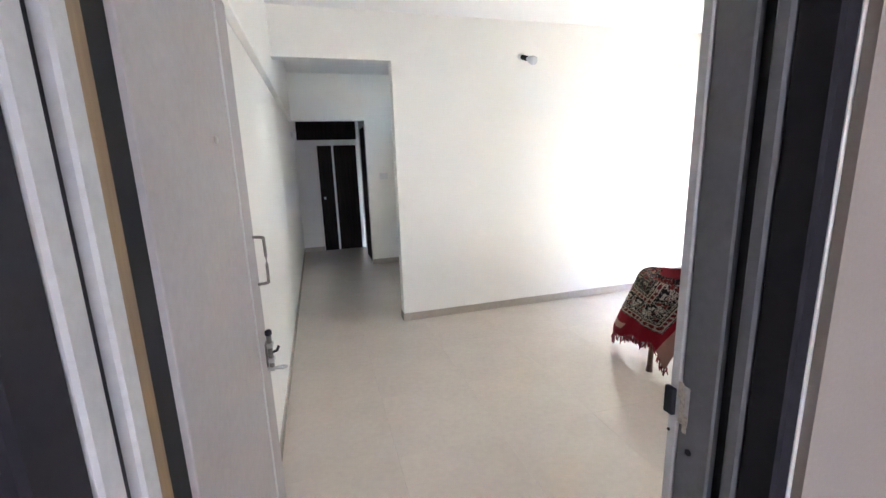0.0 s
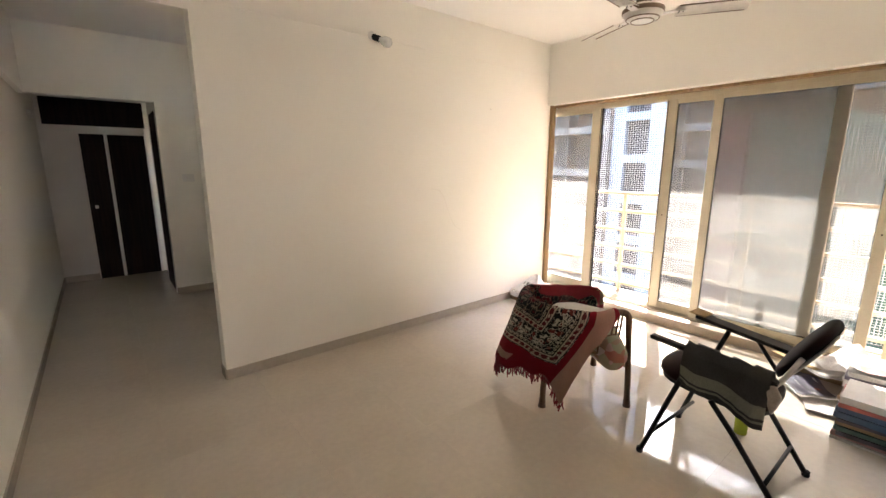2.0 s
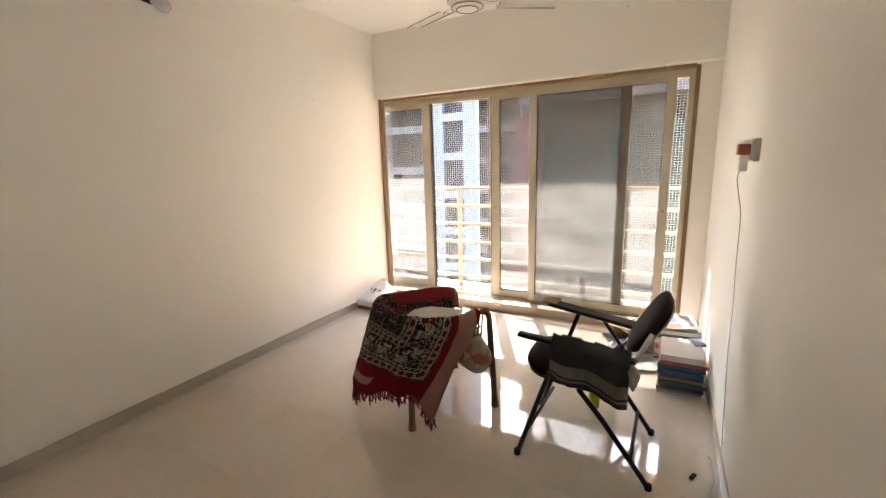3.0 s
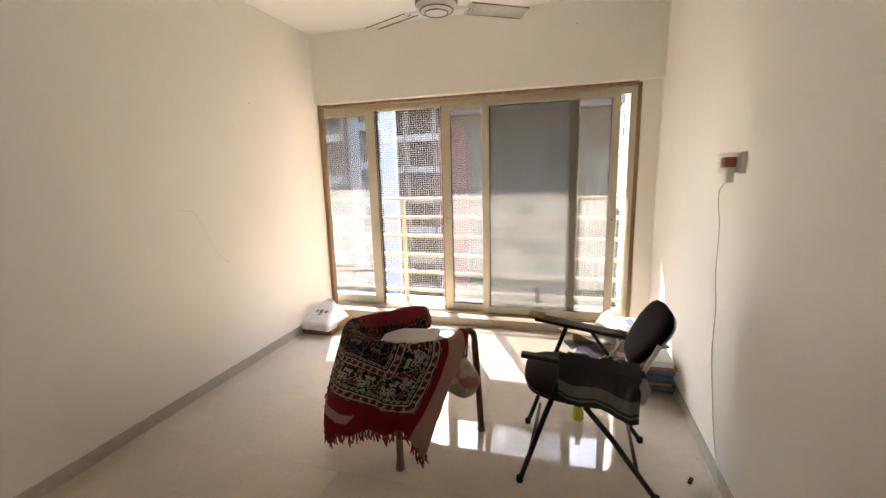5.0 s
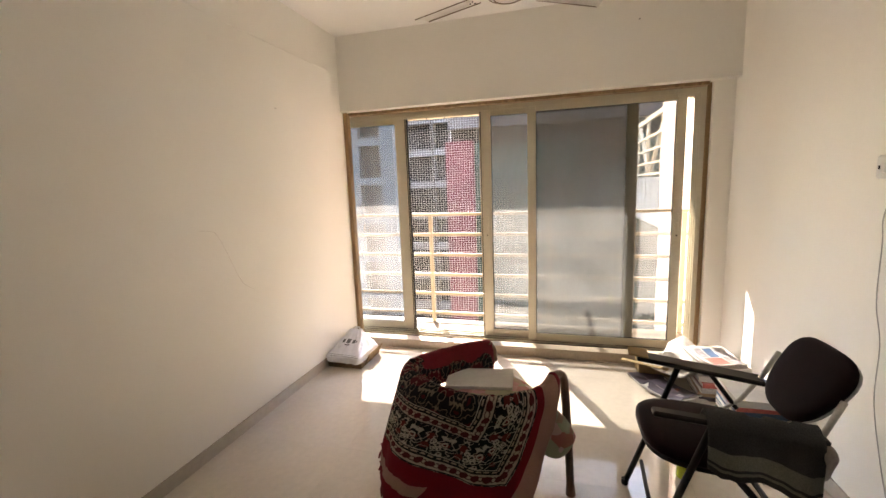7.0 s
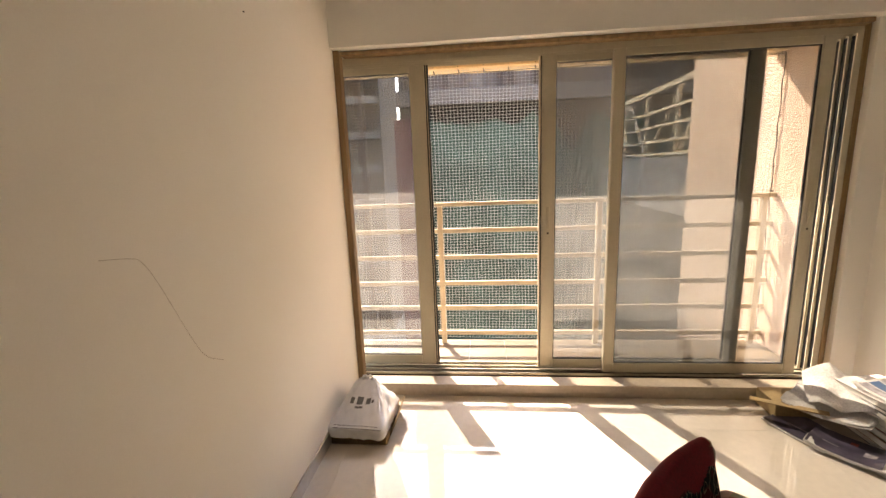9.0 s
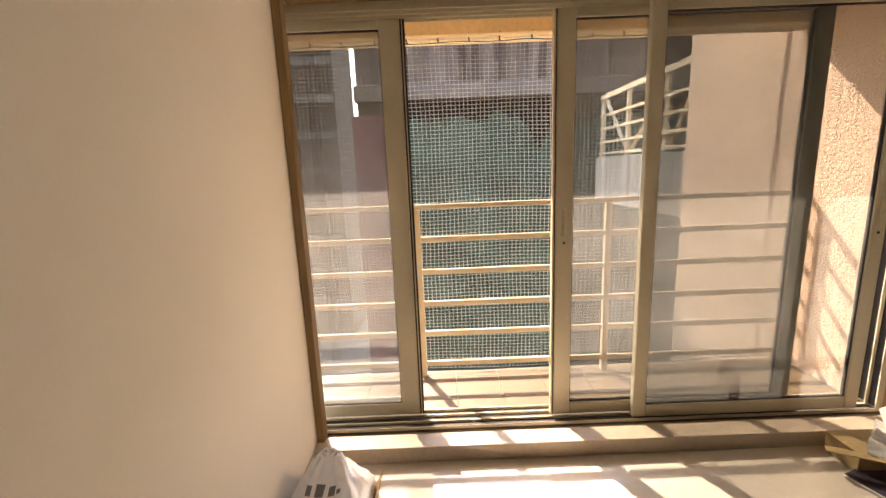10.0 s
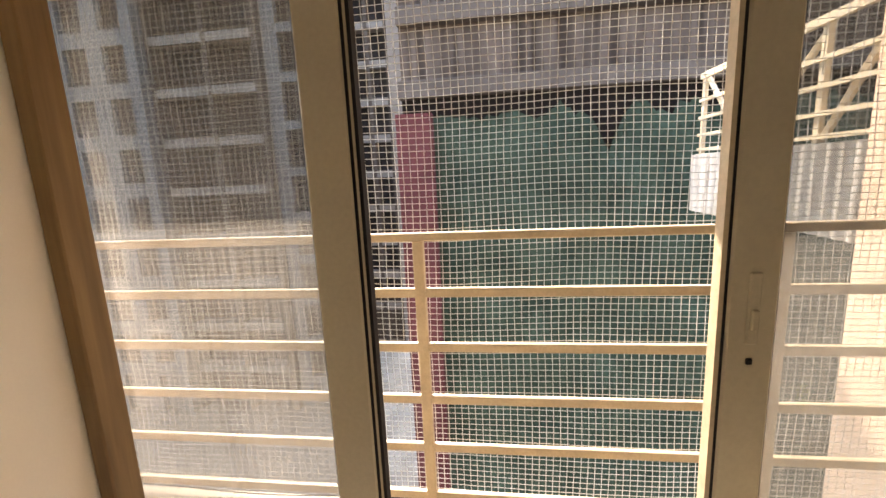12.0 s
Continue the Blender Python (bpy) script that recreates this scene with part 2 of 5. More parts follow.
# ---- room: floor, walls, ceiling ----
XB, XG, YN, YS, H = 4.53, 4.86, 4.40, 1.28, 2.80
XC, XL = 1.03, 0.0
LEDGE = 2.165
floor = struct("floor", boxes((-0.4, 4.52, -1.6, 8.6, -0.12, -0.006)), GROUT, "beige polished vitrified tile floor with fine joints", "floor")
struct("wall_north", boxes((XC, 4.66, YN, YN + 0.13, 0, H), (4.66, 4.86, 4.72, 4.86, 0, LEDGE), (4.66, 4.86, YN, YN + 0.13, LEDGE, H), (XL - 0.02, XC, YN, YN + 0.13, 2.41, H)), PAINT, "plain cream painted wall with a passage opening", "wall")
struct("wall_south", boxes((1.13, 4.86, 1.02, YS, 0, H), (-0.25, 1.13, 1.02, YS, 2.14, H)), PAINT, "plain cream painted wall with the entrance doorway", "wall")
struct("wall_west", boxes((XL - 0.20, XL, YS, 8.6, 0, H), (-0.25, 0.015, 1.02, YS, 0, 2.14)), PAINT, "cream painted side wall along the passage", "wall")
struct("wall_beam_west", boxes((XL, XL + 0.05, YS, 6.97, LEDGE, H), bevel=0.006), PAINT, "shallow cream beam along the top of the side wall", "beam")
struct("wall_beam_east", boxes((XB, 4.86, YS, YN, LEDGE, H)), PAINT, "cream painted beam above the balcony window", "beam")
struct("wall_east", boxes((4.62, 4.86, YS, 1.42, 0, LEDGE), (4.53, 4.86, 1.42, YN, -0.1, -0.002)), PAINT, "narrow cream wall pier beside the window", "wall")
struct("wall_passage_end", boxes((1.06, 2.2, 6.97, 7.1, 0, LEDGE)), PAINT, "cream wall at the passage end", "wall")
struct("wall_beam_passage", boxes((XL, 2.2, 6.97, 7.1, LEDGE, H)), PAINT, "deep cream beam across the passage", "beam")
struct("wall_passage_side", boxes((1.11, 1.25, 7.102, 8.4, 0, H)), PAINT, "cream wall along the far passage", "wall")
# Out of view: opening added to light the passage, slab beyond blocks the sun.
struct("wall_side_room", boxes((2.1, 2.2, YN + 0.13, 5.3, 0, H), (2.1, 2.2, 6.1, 6.97, 0, H), (2.1, 2.2, 5.3, 6.1, 0, 1.78), (2.1, 2.2, 5.3, 6.1, 2.1, H), (2.2, 3.7, 4.54, 7.0, 2.3, 2.4)), PAINT, "unseen recess wall with an added light opening and sun-blocking slab", "wall")
struct("wall_far", boxes((XL, 1.3, 8.42, 8.55, 0, 2.0), (XL, 1.3, 8.42, 8.55, 2.0, H)), PAINT, "cream wall around the dark passage door", "wall")
struct("ceiling", boxes((-0.4, 4.86, 1.02, 8.6, H, H + 0.15)), PAINT_W, "white painted plaster ceiling", "ceiling")
# The opening in the rear lobby wall is unseen, added to let daylight in.
struct("wall_lobby", boxes((1.136, 3.0, 1.000, 1.018, -0.01, H), (-0.1, 1.136, 1.0, 1.018, 2.165, H), (-1.4, -0.141, 1.0, 1.018, -0.01, H), (-1.4, 0.1, -1.7, -1.6, -0.01, H), (1.6, 3.0, -1.7, -1.6, -0.01, H), (0.1, 1.6, -1.7, -1.6, -0.01, 0.9), (0.1, 1.6, -1.7, -1.6, 2.3, H), (-1.5, -1.4, -1.6, 1.018, -0.01, H), (3.0, 3.1, -1.6, 1.018, -0.01, H)), LOBBY, "grey-brown lobby wall outside the entrance door", "wall")
# Added reflector: a sunlit wall out of view that sends warm light lobbywards.
struct("wall_lobby_bounce", boxes((-5, 6, -3.6, -3.4, -6, 7)), LOBBY, "unseen wall added to bounce sunlight into the lobby", "wall")
struct("ceiling_lobby", boxes((-1.5, 3.1, -1.7, 1.018, H, H + 0.1)), LOBBY, "plain lobby ceiling", "ceiling")
struct("floor_lobby", boxes((-1.5, -0.4, -1.7, 1.1, -0.12, -0.01), (4.52, 4.53, 1.28, 1.3, -0.12, -0.01), (1.13, 3.1, -1.7, 1.0, -0.12, -0.011)), SKIRT, "stone lobby floor", "floor")

SKH = 0.075
struct("baseboard", boxes((XC, XB, YN - 0.009, YN + 0.001, 0, SKH), (XC - 0.009, XC + 0.001, YN, YN + 0.13, 0, SKH), (1.2, XB, YS - 0.001, YS + 0.009, 0, SKH), (XL - 0.001, XL + 0.009, YS + 0.05, 8.42, 0, SKH), (1.06, 2.1, 6.961, 6.971, 0, SKH), (XL, 0.36, 8.411, 8.421, 0, SKH)), SKIRT, "narrow beige tile skirting along the walls", "baseboard")

# window sill and lining
struct("window_sill", boxes((4.505, 4.615, 1.42, YN - 0.001, 0.0, 0.082), (4.615, 4.86, 1.42, YN - 0.001, 0.0, 0.055), bevel=0.003), SILL, "low beige stone sill under the sliding window", "sill")
lining = tagged(empty("window_lining", (4.65, 2.9, 0.057)), "brown timber lining around the window opening", "trim", kind="structure")
for row in ((4.575, 4.638, 4.362, 4.399, 0.057, LEDGE - 0.002), (4.66, 4.86, 1.422, 1.452, 0.057, LEDGE - 0.002), (4.60, 4.86, 1.454, 4.361, 2.138, LEDGE - 0.003)):
    bd = boxes(row, bevel=0.003)
    bmesh.ops.transform(bd, matrix=Matrix.Translation((-4.65, -2.9, -0.057)), verts=bd.verts)
    part("lining_board", bd, LINING, lining)

# ---- sliding window ----
window = tagged(empty("window_1", (4.76, 2.9, 0.057)), "champagne aluminium three-track sliding window with one sash open", "window", kind="structure")
wm = Matrix.Translation((-4.76, -2.9, -0.057))


def wpart(name, bm, mat, parent, label=""):
    bmesh.ops.transform(bm, matrix=wm, verts=bm.verts)
    ob = part(name, bm, mat, parent, label)
    return ob


WY0, WY1, WZ0, WZ1 = 1.454, 4.70, 0.057, 2.136
# Bed is coloured dark for the shade between the bottom rails.
track_bed = wpart("track_bed", boxes((4.665, 4.835, WY0, WY1, WZ0, WZ0 + 0.012)), ALU_D, window, "bottom track with the shade between its rails painted dark")
frame_rows = [(4.665, 4.835, WY0, WY1, WZ1 - 0.012, WZ1), (4.665, 4.835, WY0, WY0 + 0.012, WZ0 + 0.012, WZ1 - 0.012), (4.665, 4.835, WY1 - 0.012, WY1, WZ0 + 0.012, WZ1 - 0.012)]
for xr in (4.668, 4.723, 4.777, 4.829):
    frame_rows += [(xr - 0.003, xr + 0.003, WY0 + 0.012, WY1 - 0.012, WZ0 + 0.012, WZ0 + 0.026), (xr - 0.003, xr + 0.003, WY0 + 0.012, WY1 - 0.012, WZ1 - 0.036, WZ1 - 0.012),
                   (xr - 0.003, xr + 0.003, WY0 + 0.012, WY0 + 0.034, WZ0 + 0.026, WZ1 - 0.036), (xr - 0.003, xr + 0.003, WY1 - 0.034, WY1 - 0.012, WZ0 + 0.026, WZ1 - 0.036)]
wpart("window_frame", boxes(*frame_rows), ALU, window)


# Black strips put the shade between the side track rails into colour.
shade_rows = []
for xa, xb in ((4.672, 4.719), (4.727, 4.773), (4.781, 4.825)):
    shade_rows += [(xa, xb, WY0 + 0.0125, WY0 + 0.018, WZ0 + 0.028, WZ1 - 0.038), (xa, xb, WY1 - 0.018, WY1 - 0.0125, WZ0 + 0.028, WZ1 - 0.038)]
wpart("track_shade", boxes(*shade_rows), RUBBER, window, "black strip painting the shade inside the side tracks")


def sash(xc, y0, y1, stile, latch_side=0, glass=None, fins=()):
    z0, z1, d = WZ0 + 0.027, WZ1 - 0.014, 0.019
    fr = bmesh.new()
    box(fr, xc - d, xc + d, y0, y0 + stile, z0, z1, 0.004)
    box(fr, xc - d, xc + d, y1 - stile, y1, z0, z1, 0.004)
    box(fr, xc - d + 0.001, xc + d - 0.001, y0 + stile, y1 - stile, z0, z0 + 0.068, 0.003)
    box(fr, xc - d + 0.001, xc + d - 0.001, y0 + stile, y1 - stile, z1 - 0.06, z1, 0.003)
    s = wpart("sash", fr, ALU, window)
    wpart("gasket", boxes((xc - 0.010, xc + 0.010, y0 + stile, y0 + stile + 0.004, z0 + 0.068, z1 - 0.06), (xc - 0.010, xc + 0.010, y1 - stile - 0.004, y1 - stile, z0 + 0.068, z1 - 0.06),
                          (xc - 0.010, xc + 0.010, y0 + stile, y1 - stile, z0 + 0.068, z0 + 0.072), (xc - 0.010, xc + 0.010, y0 + stile, y1 - stile, z1 - 0.064, z1 - 0.06)), RUBBER, s)
    wpart("pane", boxes((xc - 0.0025, xc + 0.0025, y0 + stile + 0.003, y1 - stile - 0.003, z0 + 0.07, z1 - 0.062)), glass or GLASS, s)
    for ya, yb, m in fins:
        wpart("interlock", boxes((xc - 0.014, xc + 0.016, ya, yb, z0, z1)), m, s)
    if latch_side:
        ly = y1 - stile / 2 if latch_side > 0 else y0 + stile / 2
        lt = bmesh.new()
        box(lt, xc - d - 0.006, xc - d + 0.001, ly - 0.011, ly + 0.011, 1.06, 1.20, 0.003)
        box(lt, xc - d - 0.013, xc - d - 0.005, ly - 0.006, ly + 0.006, 1.09, 1.13, 0.002)
        wpart("latch", lt, ALU, s, "recessed metal sash latch")
        wpart("bolt_head", boxes((xc - d - 0.004, xc - d + 0.001, ly - 0.005, ly + 0.005, 1.02, 1.032), bevel=0.001), RUBBER, s)
    return s


sash(4.803, 3.888, 4.685, 0.098, 0, GLASS_D, ((3.880, 3.8875, RUBBER), (3.874, 3.8798, ALU), (3.866, 3.8738, RUBBER)))
# The cream outer fin stands in for the sunlit edge of this stile.
sash(4.75, 1.90, 3.165, 0.085, 1, None, ((3.1655, 3.171, RUBBER), (3.1712, 3.180, RAILP)))
sash(4.696, 1.575, 2.762, 0.068, -1)

# ---- balcony ----
XR, ZB = 5.50, -0.06
balcony_floor = struct("balcony_floor", boxes((4.862, 5.565, 1.267, 6.2, -0.25, ZB - 0.008)), GROUT, "tan tiled balcony floor in sunlight", "floor")
struct("wall_balcony_side", boxes((4.862, 6.95, 0.9, 1.265, -14, 6)), STUCCO, "rough peach stucco wall beside the balcony", "wall")
struct("wall_balcony_far", boxes((4.862, 5.70, 6.2, 6.4, -0.25, 2.9), (4.70, 4.862, 4.861, 6.4, -0.25, 2.9)), STUCCO, "peach stucco wall at the balcony end", "wall")
struct("balcony_beam", boxes((5.50, 5.70, 1.267, 6.198, 2.225, 3.0), bevel=0.01), YELLOW, "yellow plastered beam over the balcony edge", "beam")
struct("balcony_ceiling", boxes((4.864, 5.498, 1.267, 6.198, 2.62, 2.8)), YELLOW, "yellow plastered balcony ceiling", "ceiling")
struct("wall_outer_head", boxes((4.864, 4.90, 1.267, 6.198, 2.15, 2.618)), YELLOW, "yellow plastered outer wall over the window", "wall")

railing = tagged(empty("balcony_railing", (XR, 3.0, ZB)), "cream painted steel railing with five flat bars on the balcony edge", "railing")
rm = Matrix.Translation((-XR, -3.0, -ZB))


def rpart(name, bm):
    bmesh.ops.transform(bm, matrix=rm, verts=bm.verts)
    return part(name, bm, RAILP, railing)


rpart("handrail", boxes((XR - 0.02, XR + 0.02, 1.268, 6.19, 1.15, 1.182), bevel=0.004))
for z in (0.961, 0.732, 0.503, 0.282, 0.052):
    rpart("bar", boxes((XR - 0.012, XR + 0.012, 1.268, 6.19, z - 0.037, z), bevel=0.003))
for y in (1.345, 2.595, 3.895, 5.55):
    rpart("post", boxes((XR - 0.019, XR + 0.019, y - 0.021, y + 0.021, ZB, 1.15), bevel=0.003))

# bird net behind the rail
net = bmesh.new()
NX, STEP = 5.545, 0.0285
rnd = random.Random(4)
ys = [1.275 + i * STEP for i in range(int(4.9 / STEP))]
ZSTEP = 0.025
zs = [-0.03 + i * ZSTEP for i in range(int(2.28 / ZSTEP))]


def sag(y, z):
    return NX + 0.018 * noise.noise((y * 1.3, z * 1.5, 0.3)) + 0.004 * noise.noise((y * 6, z * 6, 4)), y + 0.012 * noise.noise((y * 2.2, z * 2.0, 2.0)), z + 0.014 * noise.noise((y * 1.7, z * 1.9, 7.0))


for y in ys:
    tube(net, [sag(y, z) for z in zs[::2]], 0.0016, 3, False)
for z in zs:
    tube(net, [sag(y, z) for y in ys[::2]], 0.0016, 3, False)
net_ob = tagged(part("bird_net", net, NET), "white square-mesh bird net stretched behind the railing", "net", kind="stuff")
hooks = bmesh.new()
rope = [(5.54, y, 2.205 - 0.008 * abs(math.sin(y * 7))) for y in ys]
tube(hooks, rope, 0.003, 4)
tube(hooks, [(5.53, y, -0.035 + 0.01 * math.sin(y * 5)) for y in ys], 0.004, 4)
tube(hooks, [(5.545, 1.277 + 0.006 * math.sin(k * 1.7), -0.03 + k * 0.075) for k in range(31)], 0.0045, 5)
net_rope = tagged(part("net_rope", hooks, RUBBER), "dark border rope of the bird net", "rope")
for i in range(24):
    hk = bmesh.new()
    y = 1.3 + i * 0.2 + 0.02 * rnd.random()
    tube(hk, [(5.54, y, 2.20), (5.535, y + 0.004, 2.225), (5.50, y + 0.006, 2.245)], 0.005, 5)
    part("hook", hk, RUBBER, net_rope)

for k in range(12):
    hk = bmesh.new()
    tube(hk, [(5.545, 1.279, 0.05 + k * 0.19), (5.535, 1.268, 0.06 + k * 0.19), (5.525, 1.262, 0.055 + k * 0.19)], 0.005, 5)
    part("hook", hk, RUBBER, net_rope)

# ---- outside ----
struct("ground", boxes((-200, 400, -300, 300, -15, -14)), EARTH, "bare earth ground far below", "ground")


def tower(name, x, y0, y1, z0, z1, storey, zbase, mat, bays, label, depth=8, slab=True, slab_mat=None, recess=0.5):
    """A building with its own openings, storey by storey. bays: (y start, y end, opening height, sill height)."""
    t = tagged(empty(name, (x, y0, z0)), label, "building")
    tm = Matrix.Translation((-x, -y0, -z0))

    def tp(n, bm, m, parent=t):
        bmesh.ops.transform(bm, matrix=tm, verts=bm.verts)
        return part(n, bm, m, parent)
    tp("core", boxes((x + recess, x + depth, y0, y1, z0, z1)), mat)
    edges = sorted([y0, y1] + [b for bay in bays for b in bay[:2]])
    for a, b in zip(edges[::2], edges[1::2]):
        if b - a > 0.02:
            tp("pier", boxes((x, x + recess, a, b, z0, z1)), mat)
    k = 0
    z = zbase
    while z < z1:
        for a, b, hh, sill in bays:
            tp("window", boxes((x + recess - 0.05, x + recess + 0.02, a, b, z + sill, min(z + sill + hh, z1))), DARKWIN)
            tp("spandrel", boxes((x, x + recess - 0.06, a, b, z - (storey - hh - sill), z + sill)), slab_mat or mat)
        z += storey
    return t


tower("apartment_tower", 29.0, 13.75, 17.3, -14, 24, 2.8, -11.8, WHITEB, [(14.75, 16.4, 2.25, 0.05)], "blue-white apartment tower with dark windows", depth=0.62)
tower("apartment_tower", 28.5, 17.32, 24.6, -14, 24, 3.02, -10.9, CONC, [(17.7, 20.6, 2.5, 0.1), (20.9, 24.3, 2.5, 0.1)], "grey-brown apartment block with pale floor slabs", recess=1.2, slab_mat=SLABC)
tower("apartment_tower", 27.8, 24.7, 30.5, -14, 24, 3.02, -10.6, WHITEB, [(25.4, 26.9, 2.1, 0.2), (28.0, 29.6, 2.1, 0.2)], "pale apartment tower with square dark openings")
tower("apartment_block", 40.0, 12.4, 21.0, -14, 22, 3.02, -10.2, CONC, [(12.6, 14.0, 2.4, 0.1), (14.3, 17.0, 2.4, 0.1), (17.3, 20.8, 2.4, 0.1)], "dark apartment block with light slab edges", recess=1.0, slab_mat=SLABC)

scaff = tagged(empty("scaffolded_building", (14.6, 0, -14)), "building under construction wrapped in dark green scaffold net", "building")
sm = Matrix.Translation((-14.6, 0, 14))


def spart(name, bm, m, label=""):
    bmesh.ops.transform(bm, matrix=sm, verts=bm.verts)
    return part(name, bm, m, scaff, label)


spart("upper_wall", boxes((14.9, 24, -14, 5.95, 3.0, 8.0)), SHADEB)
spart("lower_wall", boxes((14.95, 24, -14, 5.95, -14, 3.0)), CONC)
# Near-black sheet standing in for the shade behind the net's torn top.
spart("net_top_shade", boxes((14.62, 14.88, -14, 5.9, 1.9, 3.24)), GAP_SHADE)
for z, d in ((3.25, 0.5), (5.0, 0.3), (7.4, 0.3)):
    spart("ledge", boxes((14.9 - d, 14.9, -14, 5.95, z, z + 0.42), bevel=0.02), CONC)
sheet = bmesh.new()
ny, nz = 140, 40
gv = []
for j in range(nz + 1):
    row = []
    for i in range(ny + 1):
        y = 5.5 - i * 16 / ny
        top = 2.74 + 0.34 * noise.noise((y * 1.7, 0, 0)) + 0.26 * noise.noise((y * 6, 3, 0)) - (0.75 * max(0, 1 - abs(y - 1.0) / 0.55) if abs(y - 1.0) < 0.55 else 0)
        z = -14 + (top + 14) * (j / nz)
        row.append(sheet.verts.new((14.5 + 0.10 * noise.noise((y * 0.9, z * 0.5, 0)) + 0.05 * noise.noise((y * 4, z * 2, 1)), y, z)))
    gv.append(row)
for j in range(nz):
    for i in range(ny):
        sheet.faces.new((gv[j][i], gv[j][i + 1], gv[j + 1][i + 1], gv[j + 1][i]))
bmesh.ops.solidify(sheet, geom=sheet.faces[:], thickness=0.01)
spart("scaffold_net", sheet, GREEN, "sagging dark green scaffold net")
spart("red_wall", boxes((14.1, 14.42, 5.1, 5.98, -14, 2.85)), REDB, "dull red wall strip")

# steel truss walkway and sheet screen beyond the stucco wall
truss = tagged(empty("truss_walkway", (6.95, 1.1, 0.8)), "cream steel truss over a corrugated metal screen", "structure")
tm2 = Matrix.Translation((-6.95, -1.1, -0.8))


def tpart(name, bm, m):
    bmesh.ops.transform(bm, matrix=tm2, verts=bm.verts)
    return part(name, bm, m, truss)


for z in (1.55, 1.72, 1.92, 2.12, 2.38):
    tpart("chord", boxes((6.96, 9.5, 1.13, 1.17, z - 0.02, z + (0.045 if z > 2.3 else 0.015))), RAILP)
for xx in (7.6, 8.6, 9.47):
    tpart("upright", boxes((xx - 0.03, xx + 0.03, 1.10, 1.14, 1.5, 2.37)), RAILP)
for xa, xb in ((6.98, 7.6), (7.6, 8.6), (9.45, 8.62)):
    tpart("brace", tube(bmesh.new(), [(xa, 1.09, 2.36), (xb, 1.09, 1.52)], 0.03, 6), RAILP)
cor = bmesh.new()
prev = None
for i in range(121):
    xx = 6.96 + i * 2.66 / 120
    yy = 1.16 + 0.014 * math.sin(i * 1.05)
    cur = (cor.verts.new((xx, yy, 0.80)), cor.verts.new((xx, yy, 1.49)))
    if prev:
        cor.faces.new((prev[0], cur[0], cur[1], prev[1]))
    prev = cur
bmesh.ops.solidify(cor, geom=cor.faces[:], thickness=0.004)
tpart("metal_screen", cor, SHEET)
tpart("screen_rail", boxes((6.96, 9.62, 1.06, 1.13, 0.80, 0.86), (6.96, 9.62, 1.06, 1.13, 1.44, 1.50)), SHEET)

for xx, yy in ((5.78, 1.274),):
    pp = tagged(part("wall_conduit", tube(bmesh.new(), [(xx, yy, -0.3), (xx + 0.02, yy, 1.4), (xx, yy, 3.0)], 0.006, 6), STUCCO), "thin painted conduit on the stucco wall", "conduit")

# ---- entrance door ----
door_frame = tagged(empty("door_frame", (0.6, 1.15, 0)), "dark grey painted entrance door frame with stepped profile", "door frame", kind="structure")
dm = Matrix.Translation((-0.6, -1.15, 0))


def dpart(name, bm, m, parent, label=""):
    bmesh.ops.transform(bm, matrix=dm, verts=bm.verts)
    return part(name, bm, m, parent, label)


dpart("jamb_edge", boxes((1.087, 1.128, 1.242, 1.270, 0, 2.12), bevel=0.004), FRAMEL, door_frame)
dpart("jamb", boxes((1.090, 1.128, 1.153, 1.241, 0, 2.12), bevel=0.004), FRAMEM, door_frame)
# Both grooves are near-black, so the shade of the recess is in their colour.
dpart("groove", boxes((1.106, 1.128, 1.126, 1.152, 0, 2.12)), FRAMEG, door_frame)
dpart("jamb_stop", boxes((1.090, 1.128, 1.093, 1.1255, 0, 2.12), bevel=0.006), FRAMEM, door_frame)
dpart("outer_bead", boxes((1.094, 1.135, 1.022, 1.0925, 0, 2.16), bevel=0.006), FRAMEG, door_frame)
# Black strip painting the shade in the gap between frame and leaf.
dpart("leaf_gap_shade", boxes((0.016, 0.034, 1.254, 1.342, 0, 2.12)), RUBBER, door_frame)
dpart("jamb_strip", boxes((0.016, 0.040, 1.208, 1.253, 0, 2.12), bevel=0.002), LINING, door_frame)
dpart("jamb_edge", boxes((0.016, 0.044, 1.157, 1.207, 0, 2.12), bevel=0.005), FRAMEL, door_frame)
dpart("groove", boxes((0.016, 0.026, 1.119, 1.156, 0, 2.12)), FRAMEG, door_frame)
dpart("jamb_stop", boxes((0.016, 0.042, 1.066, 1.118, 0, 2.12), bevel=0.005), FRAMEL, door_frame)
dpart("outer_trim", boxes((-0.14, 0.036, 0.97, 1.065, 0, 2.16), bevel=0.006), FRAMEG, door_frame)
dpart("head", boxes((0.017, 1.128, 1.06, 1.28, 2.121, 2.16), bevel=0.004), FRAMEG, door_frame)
strike = dpart("strike_plate", boxes((1.088, 1.0945, 1.215, 1.262, 0.90, 1.00), bevel=0.002), STEEL, door_frame, "worn steel strike plate")
dpart("keep", boxes((1.074, 1.087, 1.246, 1.274, 0.915, 0.985), bevel=0.003), FRAMEG, door_frame, "dark latch keep")
dpart("screw", lathe(bmesh.new(), [(0.004, 0), (0.004, 0.003)], 8, pose(1.0875, 1.262, 0.868, 0, -90, 0)), FRAMEG, door_frame)
dpart("bolt_hole", lathe(bmesh.new(), [(0.008, 0), (0.008, 0.002)], 14, pose(1.090, 1.206, 0.842, 0, -90, 0)), RUBBER, door_frame, "dark bolt hole with scraped paint")
chip = bmesh.new()
